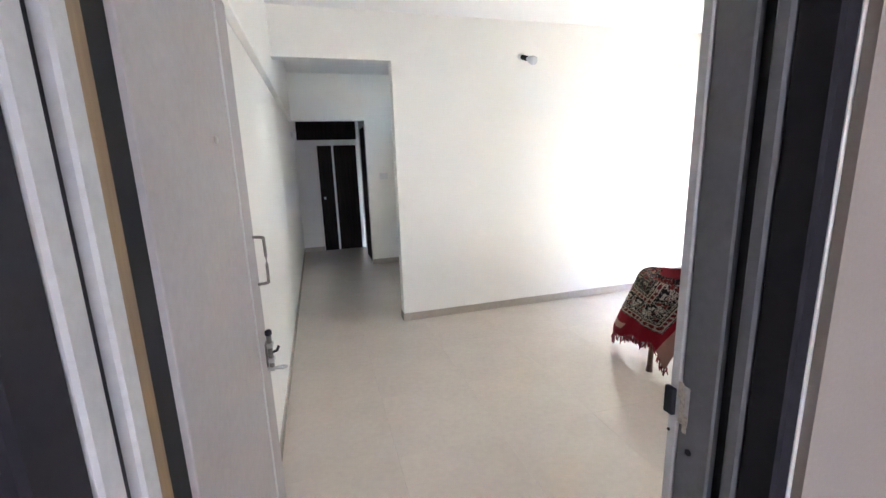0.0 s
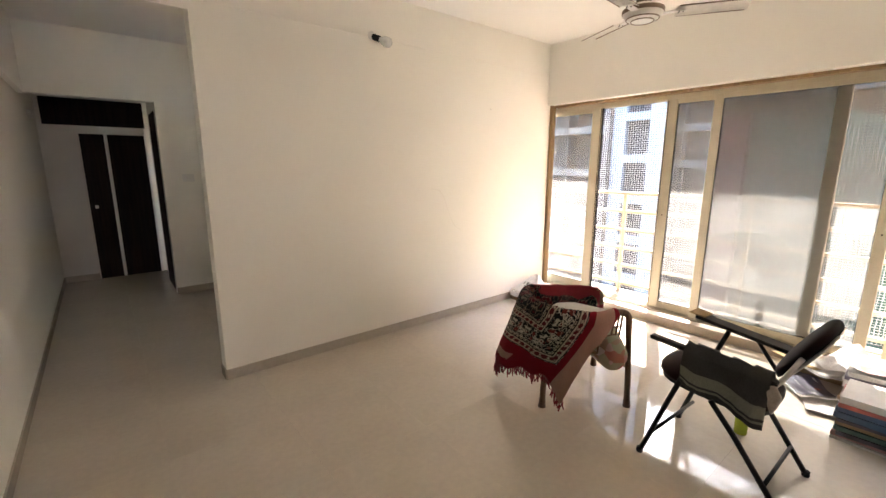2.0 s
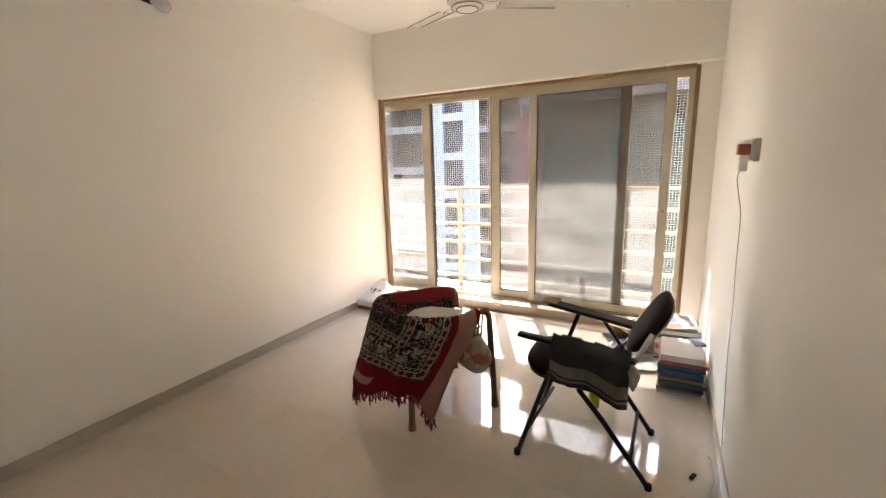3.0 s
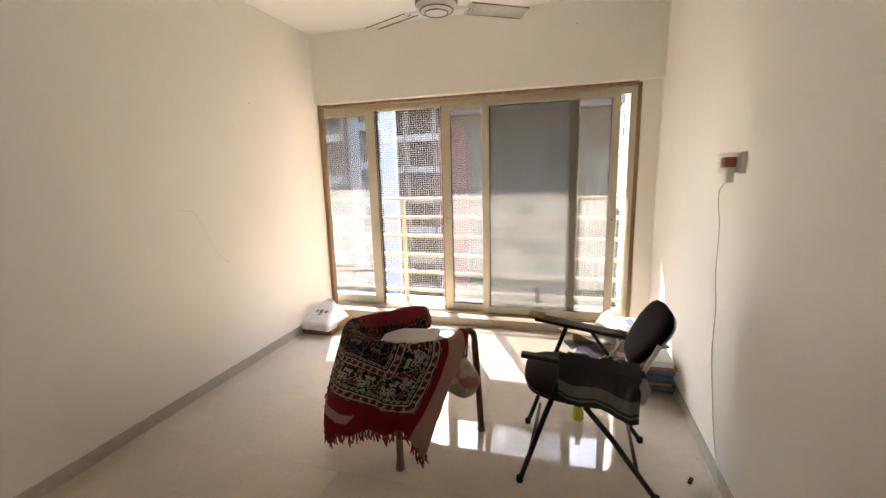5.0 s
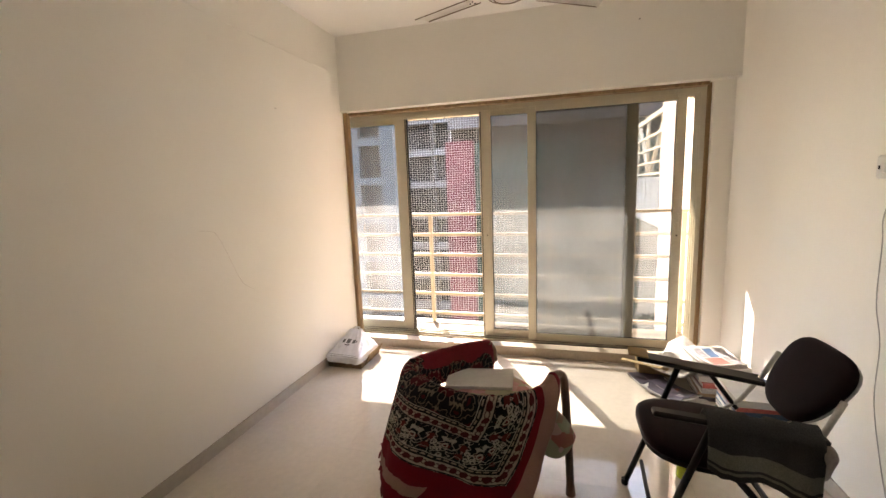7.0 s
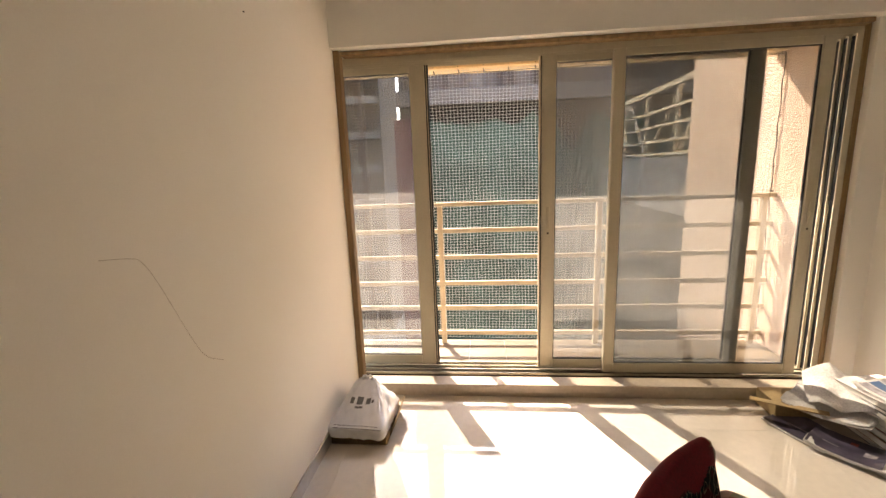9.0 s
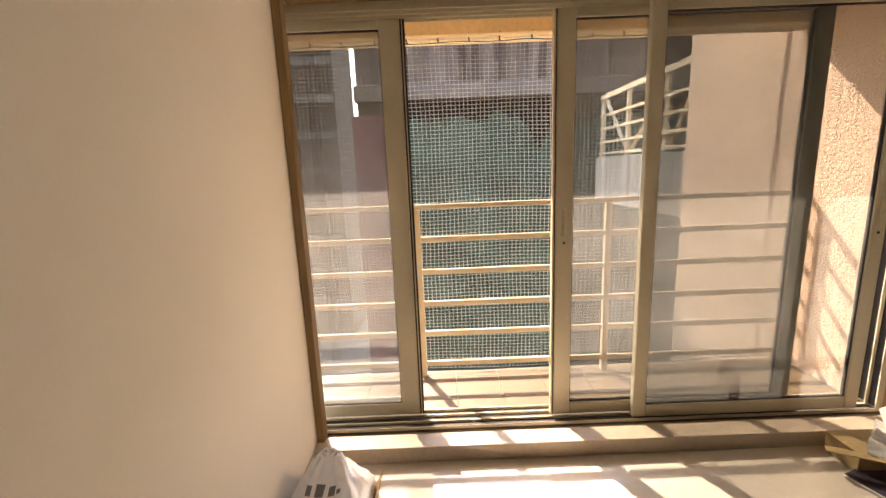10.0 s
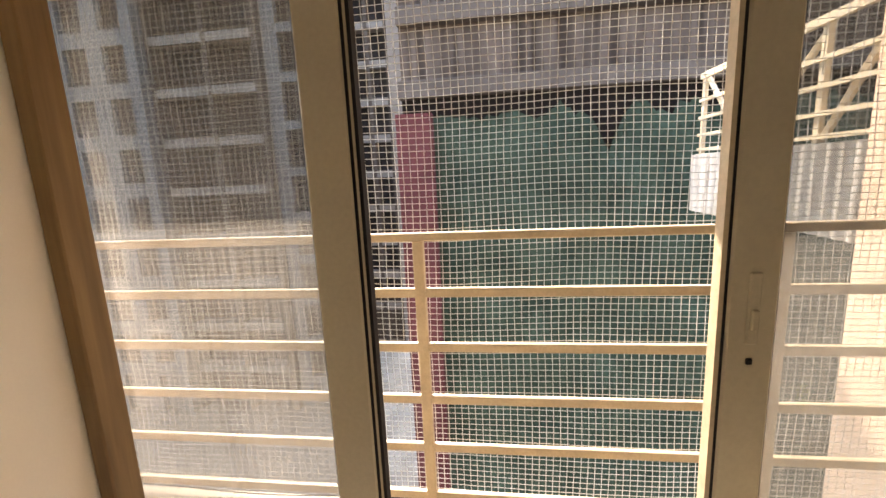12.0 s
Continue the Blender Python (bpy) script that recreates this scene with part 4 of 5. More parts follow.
def shawl_over_chair():
    """The shawl lies over the rim and hangs outside, its corner pointing down beside a leg."""
    rim = [p + chair_c for p in rim_line]
    acc = [0.0]
    for a, b in zip(rim, rim[1:]):
        acc.append(acc[-1] + (b - a).length)
    corner = min(range(len(rim)), key=lambda i: (rim[i].xy - chair_legs[0].xy).length)
    u0 = acc[corner]

    def at_rim(u):
        t = u + u0
        for i in range(len(acc) - 1):
            if t <= acc[i + 1] or i == len(acc) - 2:
                k = max(0.0, min(1.0, (t - acc[i]) / (acc[i + 1] - acc[i])))
                return rim[i].lerp(rim[i + 1], k)

    def along(u, knots):
        for (a, za), (b, zb) in zip(knots, knots[1:]):
            if u <= b:
                return za + (zb - za) * max(0.0, u - a) / (b - a)
        return knots[-1][1]

    def bottom(u):
        return along(u, ((-1.2, 0.47), (-0.64, 0.46), (-0.54, 0.33), (-0.44, 0.20), (-0.36, 0.115), (-0.29, 0.10), (-0.25, 0.17), (-0.15, 0.215), (-0.05, 0.235), (0.0, 0.25), (0.035, 0.225), (0.065, 0.16), (0.09, 0.10), (0.108, 0.075), (0.128, 0.14), (0.16, 0.24), (0.20, 0.345),
                         (0.25, 0.43), (0.30, 0.49), (0.35, 0.55), (0.40, 0.60), (0.5, 0.63))) + (0.012 * math.sin(u * 40) if -0.3 < u < 0.03 else 0)

    def flare(u):
        return along(u, ((-0.70, 0.03), (-0.50, 0.13), (-0.30, 0.15), (-0.12, 0.07), (0.05, 0.03), (0.2, 0.03), (0.45, 0.02)))
    uA, uB, nu, nv = -1.16, 0.42, 150, 44
    bm = bmesh.new()
    uvl = bm.loops.layers.uv.new("uv")
    rows, info = [], []
    edge_a, edge_b = Vector((0.112, 0.06)), Vector((0.41, 0.62))
    en = Vector((-(edge_b - edge_a).y, (edge_b - edge_a).x)).normalized()
    for i in range(nu + 1):
        u = uA + (uB - uA) * i / nu
        top = at_rim(u)
        out = Vector((top.x - chair_c.x, top.y - chair_c.y, 0))
        rad = out.length
        out.normalize()
        zb = bottom(u)
        inside = 0.10 if u > -0.61 else 0.19
        length = top.z + 0.02 - zb
        col, uvc = [], []
        for j in range(nv + 1):
            v = -inside + (length + inside) * j / nv
            fold = noise.noise((u * 7.5, 0.7, 2)) * 0.9 + 0.5 * noise.noise((u * 16, v * 1.5, 5))
            if v < 0:
                p = top - out * (-v * 0.35 + 0.012) + Vector((0, 0, 0.026 + v * 0.75))
            else:
                k = min(1.0, v / 0.05)
                swing = 0.032 * math.sin(k * math.pi / 2) + min(1, v / 0.3) * (0.012 + 0.026 * fold) + flare(u) * min(1, v / 0.45)
                p = top + out * swing + Vector((0, 0, 0.026 * (1 - k * k) - max(0, v - 0.01)))
            p += Vector((0, 0, 0.004 * noise.noise((u * 20, v * 20, 0))))
            col.append(bm.verts.new(p))
            h = top.z - v
            s = max(0.0, (Vector((u, h)) - edge_a).dot(en))
            uvc.append((s + 0.0, max(0.0, h - 0.13 + 0.02 * math.sin(u * 9)) if h > 0 else 0.0))
        rows.append(col)
        info.append(uvc)
    for i in range(nu):
        for j in range(nv):
            f = bm.faces.new((rows[i][j], rows[i + 1][j], rows[i + 1][j + 1], rows[i][j + 1]))
            uu, vv = uA + (uB - uA) * i / nu, j / nv
            f.material_index = 1 if uu < -0.60 + 0.10 * noise.noise((vv * 3, 1.0, 0)) and vv > 0.27 + 0.12 * noise.noise((uu * 9, 5.0, 0)) else 0
            for l, (a, b) in zip(f.loops, ((i, j), (i + 1, j), (i + 1, j + 1), (i, j + 1))):
                l[uvl].uv = info[a][b]
    ends = [(rows[i][nv].co.copy(), uA + (uB - uA) * i / nu) for i in range(nu + 1)]
    me = bpy.data.meshes.new("shawl")
    bm.normal_update()
    bm.to_mesh(me)
    bm.free()
    me.materials.append(SHAWL)
    me.materials.append(REDFR)
    for f in me.polygons:
        f.use_smooth = True
    sh = tagged(new("shawl", me), "red and black woven shawl with fringe over the cane armchair", "shawl")
    so = sh.modifiers.new("thickness", "SOLIDIFY")
    so.thickness = 0.004
    # fringe of twisted tassels
    r2 = random.Random(11)
    fr = bmesh.new()
    for p, u in ends:
        if -0.5 < u < 0.125:
            for k in range(2):
                q = p + Vector((r2.uniform(-0.006, 0.006), r2.uniform(-0.006, 0.006), 0.003))
                ln = r2.uniform(0.035, 0.065) if r2.random() > 0.12 else 0.012
                if q.z - ln < 0.012:
                    ln = max(0.008, q.z - 0.012)
                tube(fr, [q, q + Vector((r2.uniform(-0.006, 0.006), r2.uniform(-0.006, 0.006), -ln * 0.5)), q + Vector((r2.uniform(-0.012, 0.012), r2.uniform(-0.012, 0.012), -ln))], 0.005, 5, True, [0.0042, 0.0052, 0.0034])
    fo = part("fringe", fr, REDFR, sh, "dark red wool fringe")
    return sh


shawl_over_chair()
board = bmesh.new()
box(board, -0.165, 0.165, -0.095, 0.095, -0.008, 0.008, 0.002)
tagged(part("paper_pad", board, PAPER), "white paper pad lying in the cane armchair", "paper").matrix_basis = pose(2.985, 2.885, 0.512, 2, -2, -86)


# ---- black folding chair ----
def folding_chair():
    ch = tagged(empty("folding_chair", (2.79, 1.90, 0)), "black metal folding chair with maroon-black vinyl seat and writing arm", "chair")
    o = Vector((2.79, 1.90, 0))

    def loc(*p):
        return Vector(p) - o

    def rod(name, pts, r, mat=BLACKM, label="", sides=10):
        return part(name, tube(bmesh.new(), [loc(*p) for p in pts], r, sides), mat, ch, label, True)
    for xs, xf in ((2.565, 2.555), (3.025, 3.045)):
        front = rod("leg", [(xf, 2.185, 0.012), (xs, 2.075, 0.36), (xs, 1.985, 0.628)], 0.0125)
        part("foot_cap", lathe(bmesh.new(), [(0.015, 0), (0.017, 0.004), (0.016, 0.028), (0.013, 0.03)], 10, Matrix.Translation(loc(xf, 2.187, 0))), RUBBER, front)
        xr = xs - 0.0 if xs < 2.8 else 3.01
        rear = rod("leg", [(xr + (0.012 if xs < 2.8 else 0.0), 1.585, 0.012), (xs, 1.79, 0.30), (xs, 1.90, 0.43)], 0.0125)
        part("foot_cap", lathe(bmesh.new(), [(0.015, 0), (0.017, 0.004), (0.016, 0.028), (0.013, 0.03)], 10, Matrix.Translation(loc(xr + (0.012 if xs < 2.8 else 0.0), 1.583, 0))), RUBBER, rear)
        rod("brace", [(xs, 1.86, 0.618), (xs, 1.745, 0.46)], 0.010)
        rod("back_post", [(xs, 1.83, 0.43), (xs, 1.735, 0.50), (xs + (0.012 if xs < 2.8 else -0.012), 1.665, 0.62), (xs + (0.02 if xs < 2.8 else -0.02), 1.612, 0.74)], 0.010, STEEL, "bare steel back strut")
    rod("crossbar", [(2.557, 2.145, 0.135), (3.042, 2.118, 0.135)], 0.009)
    rod("crossbar", [(2.575, 1.665, 0.12), (3.012, 1.655, 0.12)], 0.009)
    # near arm
    arm = bmesh.new()
    box(arm, -0.022, 0.022, -0.26, 0.26, -0.011, 0.011, 0.006, Matrix.Translation(loc(2.545, 1.925, 0.642)) @ pose(0, 0, 0, 5, 0, 0))
    part("armrest", arm, BLACKM, ch)
    pad = bmesh.new()
    box(pad, -0.045, 0.045, -0.25, 0.25, -0.010, 0.010, 0.006, Matrix.Translation(loc(3.035, 1.905, 0.632)) @ pose(0, 0, 0, 6.5, 0, -6))
    part("writing_arm", pad, BLACKM, ch, "black writing arm")
    lip = bmesh.new()
    box(lip, -0.05, 0.05, 0.20, 0.285, -0.004, 0.004, 0.002, Matrix.Translation(loc(3.045, 1.905, 0.645)) @ pose(0, 0, 0, 6.5, 0, -6))
    part("plywood_tip", lip, CARD, ch, "bare plywood tablet edge")
    # padded seat: rounded slab
    def cushion(w, d, t, puff, m, rnd_=3.2, taper=0.0):
        bm = bmesh.new()
        n = 40
        layers = ((0.94, -t * 0.5), (1.0, -t * 0.2), (1.0, t * 0.2), (0.95, t * 0.42), (0.80, t * 0.5 + puff * 0.5), (0.45, t * 0.5 + puff), (0.12, t * 0.5 + puff * 1.1))
        rings = []
        for k, z in layers:
            ring = []
            for i in range(n):
                a = i * math.tau / n
                cx, sy = math.cos(a), math.sin(a)
                q = (abs(cx) ** rnd_ + abs(sy) ** rnd_) ** (-1 / rnd_)
                ring.append(bm.verts.new((w * k * q * cx * (1 - taper * (0.5 + 0.5 * q * sy) ** 2), d * k * q * sy, z)))
            rings.append(ring)
        for a, b in zip(rings, rings[1:]):
            for i in range(n):
                bm.faces.new((a[i], a[(i + 1) % n], b[(i + 1) % n], b[i]))
        bm.faces.new(rings[0][::-1])
        bm.faces.new(rings[-1])
        bmesh.ops.transform(bm, matrix=m, verts=bm.verts)
        return bm
    part("seat", cushion(0.215, 0.25, 0.055, 0.018, Matrix.Translation(loc(2.79, 1.935, 0.462)) @ pose(0, 0, 0, 4, 0, 0)), VINYL, ch, "maroon-black vinyl seat", True)
    part("seat_pan", cushion(0.205, 0.24, 0.02, 0.0, Matrix.Translation(loc(2.79, 1.935, 0.424)) @ pose(0, 0, 0, 4, 0, 0)), BLACKM, ch, "", True)
    bk = cushion(0.19, 0.152, 0.04, 0.014, Matrix.Translation(loc(2.78, 1.628, 0.722)) @ pose(0, 0, 0, -59, 0, 0), 3.4, 0.32)
    part("backrest", bk, VINYL, ch, "maroon-black vinyl backrest", True)
    bp = cushion(0.181, 0.143, 0.012, 0.0, Matrix.Translation(loc(2.78, 1.605, 0.709)) @ pose(0, 0, 0, -59, 0, 0), 3.4, 0.32)
    part("back_shell", bp, STEEL, ch, "pale metal back shell", True)
    return ch


folding_chair()


def towel_on_arm():
    bm = bmesh.new()
    nu, nv = 40, 30
    rows = []
    for i in range(nu + 1):
        k = i / nu
        y = 2.02 - 0.335 * k
        az = 0.678 - 0.030 * k
        row = []
        for j in range(nv + 1):
            q = j / nv
            v = -0.10 + q * (0.10 + 0.185 + 0.05 * k + 0.012 * math.sin(k * 9.0))
            f = noise.noise((y * 13, v * 2.5, 1.0)) + 0.5 * noise.noise((y * 30, v * 9, 3.0))
            if v < 0:
                p = (2.545 + 0.03 - v * 0.35, y, az + v * 0.55)
            else:
                kk = min(1.0, v / 0.03)
                p = (2.545 + 0.028 - 0.06 * kk - 0.012 * min(1, v / 0.15) * (1 + f) - 0.012 * f * min(1, v / 0.1), y + 0.02 * v * math.sin(y * 30), az + 0.012 * (1 - kk * kk) - max(0, v - 0.008))
            row.append(bm.verts.new(p))
        rows.append(row)
    for i in range(nu):
        for j in range(nv):
            f = bm.faces.new((rows[i][j], rows[i + 1][j], rows[i + 1][j + 1], rows[i][j + 1]))
            f.material_index = 1 if 21 <= j < 26 or j == 27 else 0
    me = mesh_of(bm, "towel", [TOWEL, TOWEL_L], True)
    t = tagged(new("towel", me), "charcoal hand towel with a pale grey band over the chair arm", "towel")
    so = t.modifiers.new("thickness", "SOLIDIFY")
    so.thickness = 0.006
    rag = bmesh.new()
    bmesh.ops.create_icosphere(rag, subdivisions=3, radius=0.032)
    for v in rag.verts:
        v.co *= 0.85 + 0.45 * noise.noise(v.co * 30)
        tail = max(0.0, -v.co.z / 0.03)
        v.co = Vector((v.co.x * (1 - 0.55 * min(1.0, tail)), v.co.y * (1 - 0.35 * min(1.0, tail)), v.co.z * (1.0 + 0.9 * tail)))
        v.co.z *= 1.5
        if v.co.z < -0.01:
            v.co.x *= 1.25
    r = part("rag", rag, RAG, None, "", True)
    r.location = (2.528, 1.672, 0.575)
    tagged(r, "pale pink cloth rag knotted on the folding chair", "rag")


towel_on_arm()

bt = lathe(bmesh.new(), [(0.03, 0), (0.032, 0.006), (0.032, 0.10), (0.026, 0.122), (0.013, 0.135), (0.013, 0.152)], 18)
bottle = tagged(part("bottle", bt, LIME, None, "", True), "lime green plastic bottle standing under the folding chair", "bottle")
bottle.location = (3.16, 1.90, 0)
part("cap", lathe(bmesh.new(), [(0.015, 0.150), (0.015, 0.168), (0.012, 0.17)], 14), WHITEP, bottle)


# ---- books and papers by the wall ----
def book(name, x, y, z, w, d, t, rz, cover, label, category, pages=True):
    """A bound book or folder: two covers, a spine and a block of leaves."""
    b = tagged(empty(name, (x, y, z), rz), label, category, "piled " + category + "s by the window" if category != "paper" else "piled paper by the window")
    c = 0.0018
    cv = bmesh.new()
    box(cv, -w / 2, w / 2, -d / 2, d / 2, 0, c, 0.0006)
    box(cv, -w / 2, w / 2, -d / 2, d / 2, t - c, t, 0.0006)
    box(cv, -w / 2, -w / 2 + c, -d / 2, d / 2, c, t - c)
    part("cover", cv, cover, b)
    part("leaves", box(bmesh.new(), -w / 2 + c, w / 2 - 0.004, -d / 2 + 0.004, d / 2 - 0.004, c, t - c), PAPER, b)
    return b


rb = random.Random(21)
z = 0.0
pile = [(0.012, NEWS, "newsprint bundle at the bottom of the book pile", "newspaper"), (0.022, PINK, "worn pink notebook in the pile", "notebook"), (0.020, MAG_D, "dark glossy book in the pile", "book"),
        (0.024, TEAL, "teal covered notebook in the pile", "notebook"), (0.030, TAN, "thick brown book in the pile", "book"), (0.018, MAG_D, "dark glossy book in the pile", "book"),
        (0.034, BLUEF, "blue office folder in the pile", "folder"), (0.030, BLUEF, "blue office folder in the pile", "folder"), (0.022, MAG_R, "red bound book in the pile", "book"), (0.040, PAPER, "thick ream of white paper on the pile", "paper")]
for t, m, lab, cat in pile:
    book(cat, 3.66 + rb.uniform(-0.012, 0.012), 1.437 + rb.uniform(-0.006, 0.006), z, 0.30 + rb.uniform(-0.02, 0.012), 0.255 + rb.uniform(-0.02, 0.012), t, rb.uniform(-4, 4), m, lab, cat)
    z += t + 0.0004
book("folder", 3.775, 1.345, z, 0.10, 0.07, 0.012, 20, BLUEF, "small bright blue folder on the paper ream", "folder")

z = 0.0
for i, (t, m, lab, cat) in enumerate([(0.03, MAG_D, "dark glossy magazine in the corner pile", "magazine"), (0.035, TAN, "brown book in the corner pile", "book"), (0.03, NEWS, "folded newspaper in the corner pile", "newspaper"),
                                      (0.03, MAG_R, "red printed magazine in the corner pile", "magazine"), (0.035, PAPER, "white paper stack in the corner pile", "paper"), (0.03, NEWS, "folded newspaper in the corner pile", "newspaper"), (0.02, MAG_D, "dark glossy magazine in the corner pile", "magazine"), (0.03, NEWS, "folded newspaper in the corner pile", "newspaper")]):
    book(cat, 4.16 + rb.uniform(-0.02, 0.02), 1.455 + rb.uniform(-0.012, 0.012), z, 0.36 + rb.uniform(-0.03, 0.03), 0.28 + rb.uniform(-0.02, 0.02), t, rb.uniform(-7, 7), m, lab, cat)
    z += t + 0.0005

carton = tagged(empty("carton", (4.40, 1.76, 0)), "low brown cardboard carton lying by the window sill", "box")
cb = bmesh.new()
box(cb, -0.085, 0.085, -0.155, 0.155, 0, 0.10, 0.003)
part("body", cb, CARD, carton)
part("flap", box(bmesh.new(), -0.088, 0.05, -0.15, 0.165, 0.101, 0.104, 0.001), CARD, carton)


def loose_sheet(name, x, y, z, w, d, rz, mat, label, category, curl=0.05, seed=0, layers=1, tilt=(0, 0), leaves=0, prints=()):
    """Paper lying in loose layers; leaves adds pale pages under a printed cover, prints adds blocks that follow the sheet."""
    def lift(u, v, lay_):
        return curl * max(0.0, (abs(u) * 2) ** 3) * (0.5 + 0.5 * noise.noise((v * 2.5 + seed, lay_ * 0.7, 1))) + 0.3 * curl * max(0.0, noise.noise((u * 2 + seed, v * 2, 3)))

    def sheet_mesh(count, base, grow, thick):
        bm = bmesh.new()
        n, mm = 18, 14
        for lay_ in range(count):
            sides = []
            for up in (thick, 0.0):
                sides.append([[bm.verts.new(((i / n - 0.5) * w * grow + 0.005 * lay_ * math.sin(seed + lay_), (j / mm - 0.5) * d * grow - 0.006 * lay_ * math.cos(seed), base + up + lift(i / n - 0.5, j / mm - 0.5, lay_) + lay_ * 0.0032)) for j in range(mm + 1)] for i in range(n + 1)])
            t_, b_ = sides
            for i in range(n):
                for j in range(mm):
                    bm.faces.new((t_[i][j], t_[i + 1][j], t_[i + 1][j + 1], t_[i][j + 1]))
                    bm.faces.new((b_[i][j], b_[i][j + 1], b_[i + 1][j + 1], b_[i + 1][j]))
            for i in range(n):
                bm.faces.new((t_[i][0], b_[i][0], b_[i + 1][0], t_[i + 1][0]))
                bm.faces.new((t_[i][mm], t_[i + 1][mm], b_[i + 1][mm], b_[i][mm]))
            for j in range(mm):
                bm.faces.new((t_[0][j], t_[0][j + 1], b_[0][j + 1], b_[0][j]))
                bm.faces.new((t_[n][j], b_[n][j], b_[n][j + 1], t_[n][j + 1]))
        return bm
    base = 0.0012 + leaves * 0.0032
    ob = part(name, sheet_mesh(layers, base, 1.0, 0.0012), mat, None, "", False)
    ob.matrix_basis = pose(x, y, z, tilt[0], tilt[1], rz)
    tagged(ob, label, category, {"magazine": "loose magazines by the window", "newspaper": "loose newspapers by the window"}.get(name, ""))
    if leaves:
        part("leaves", sheet_mesh(leaves, 0.0, 1.025, 0.002), PAPER, ob, "pale page edges")
    top = base + (layers - 1) * 0.0032 + 0.0016
    for u0, v0, pw, pd, pmat in prints:
        pb = bmesh.new()
        g_ = [[pb.verts.new(((u0 + pw * i / 6) * w, (v0 + pd * j / 6) * d, top + 0.0012 + lift(u0 + pw * i / 6, v0 + pd * j / 6, layers - 1))) for j in range(7)] for i in range(7)]
        for i in range(6):
            for j in range(6):
                pb.faces.new((g_[i][j], g_[i + 1][j], g_[i + 1][j + 1], g_[i][j + 1]))
        part("print", pb, pmat, ob)
    return ob


GREYP = surface("grey_photo_print", (0.24, 0.22, 0.23), 0.4, grain=40, var=0.5)
loose_sheet("magazine", 4.20, 1.83, 0.0, 0.30, 0.23, 22, MAG_D, "dark glossy magazine lying on the floor", "magazine", 0.015, 2, 1, (0, 0), 3, ((-0.4, -0.35, 0.3, 0.06, GREYP), (-0.1, 0.1, 0.35, 0.05, GREYP)))
loose_sheet("magazine", 4.03, 1.76, 0.014, 0.28, 0.21, 38, MAG_D, "dark purple magazine with curled pages on the floor", "magazine", 0.035, 8, 1, (0, 0), 4, ((-0.38, -0.05, 0.16, 0.22, GREYP), (-0.1, -0.3, 0.10, 0.14, MAG_R), (0.1, 0.12, 0.22, 0.05, GREYP)))
loose_sheet("newspaper", 3.90, 1.64, 0.004, 0.32, 0.22, 15, NEWS, "loose newsprint sheets on the floor", "newspaper", 0.02, 4, 3)
loose_sheet("newspaper", 4.24, 1.68, 0.112, 0.36, 0.28, 38, NEWS, "newspaper spread over the carton", "newspaper", 0.05, 6, 3, (-4, 3))


def peaked_paper(x, y, z, rz):
    """Stiffly folded newspaper standing up in two peaks."""
    bm = bmesh.new()
    n, m = 44, 36
    vs = [[], []]
    for k in (0, 1):
        for i in range(n + 1):
            row = []
            for j in range(m + 1):
                u, v = i / n - 0.5, j / m - 0.5
                def ridge(q):
                    return math.sqrt(q * q + 0.0012)
                h = 0.13 * max(0.0, 1 - 2.2 * ridge(u - 0.05 + 0.25 * v)) * max(0.0, 0.55 - v) + 0.05 * max(0.0, 1 - 3.0 * ridge(u + 0.30 - 0.2 * v)) + 0.04 * max(0.0, 1 - 3.6 * ridge(u - 0.38)) * (0.5 + v)
                h += 0.020 * noise.noise((u * 3.5, v * 3.5, 1)) - 0.12 * max(0.0, -u - 0.34)
                row.append(bm.verts.new((u * 0.34, v * 0.30, 0.012 + h - 0.0015 * k)))
            vs[k].append(row)
    for i in range(n):
        for j in range(m):
            bm.faces.new((vs[0][i][j], vs[0][i + 1][j], vs[0][i + 1][j + 1], vs[0][i][j + 1]))
            bm.faces.new((vs[1][i][j], vs[1][i][j + 1], vs[1][i + 1][j + 1], vs[1][i + 1][j]))
    ob = tagged(part("newspaper", bm, NEWS, None, "", True), "white folded newspaper standing in peaks on the carton", "newspaper", "loose newspapers by the window")
    ob.matrix_basis = pose(x, y, z, -6, 0, rz)


peaked_paper(4.27, 1.60, 0.140, 62)
loose_sheet("newspaper", 4.12, 1.46, 0.246, 0.30, 0.24, 12, NEWS, "top newspaper curling on the corner pile", "newspaper", 0.03, 14, 3, (0, 0), 0, ((-0.46, -0.44, 0.9, 0.30, GREYP), (-0.44, -0.10, 0.42, 0.50, MAG_R), (0.02, -0.10, 0.42, 0.26, BLUEF), (0.02, 0.20, 0.42, 0.22, GREYP)))

strip = tagged(part("cardboard_strip", box(bmesh.new(), -0.17, 0.17, -0.022, 0.022, 0, 0.005, 0.001), CARD), "narrow tan cardboard strip lying across the carton", "cardboard")
strip.matrix_basis = pose(4.27, 1.885, 0.106, 0, 3, 57)

# ---- shopping bag on a carton ----
tray = tagged(empty("carton", (4.165, 4.232, 0)), "flattened brown carton under the plastic bag", "box")
CARD_D = surface("dark_worn_carton", (0.20, 0.125, 0.06), 0.9, grain=60, var=0.12, stain=7, stain_var=0.2, bump=0.1)
part("body", box(bmesh.new(), -0.170, 0.175, -0.155, 0.155, 0, 0.045, 0.004), CARD_D, tray)
part("flap", box(bmesh.new(), -0.13, 0.14, -0.003, 0.003, -0.05, 0.05, 0.001, pose(0.03, -0.176, 0.055, 24, 0, 0)), CARD_D, tray)


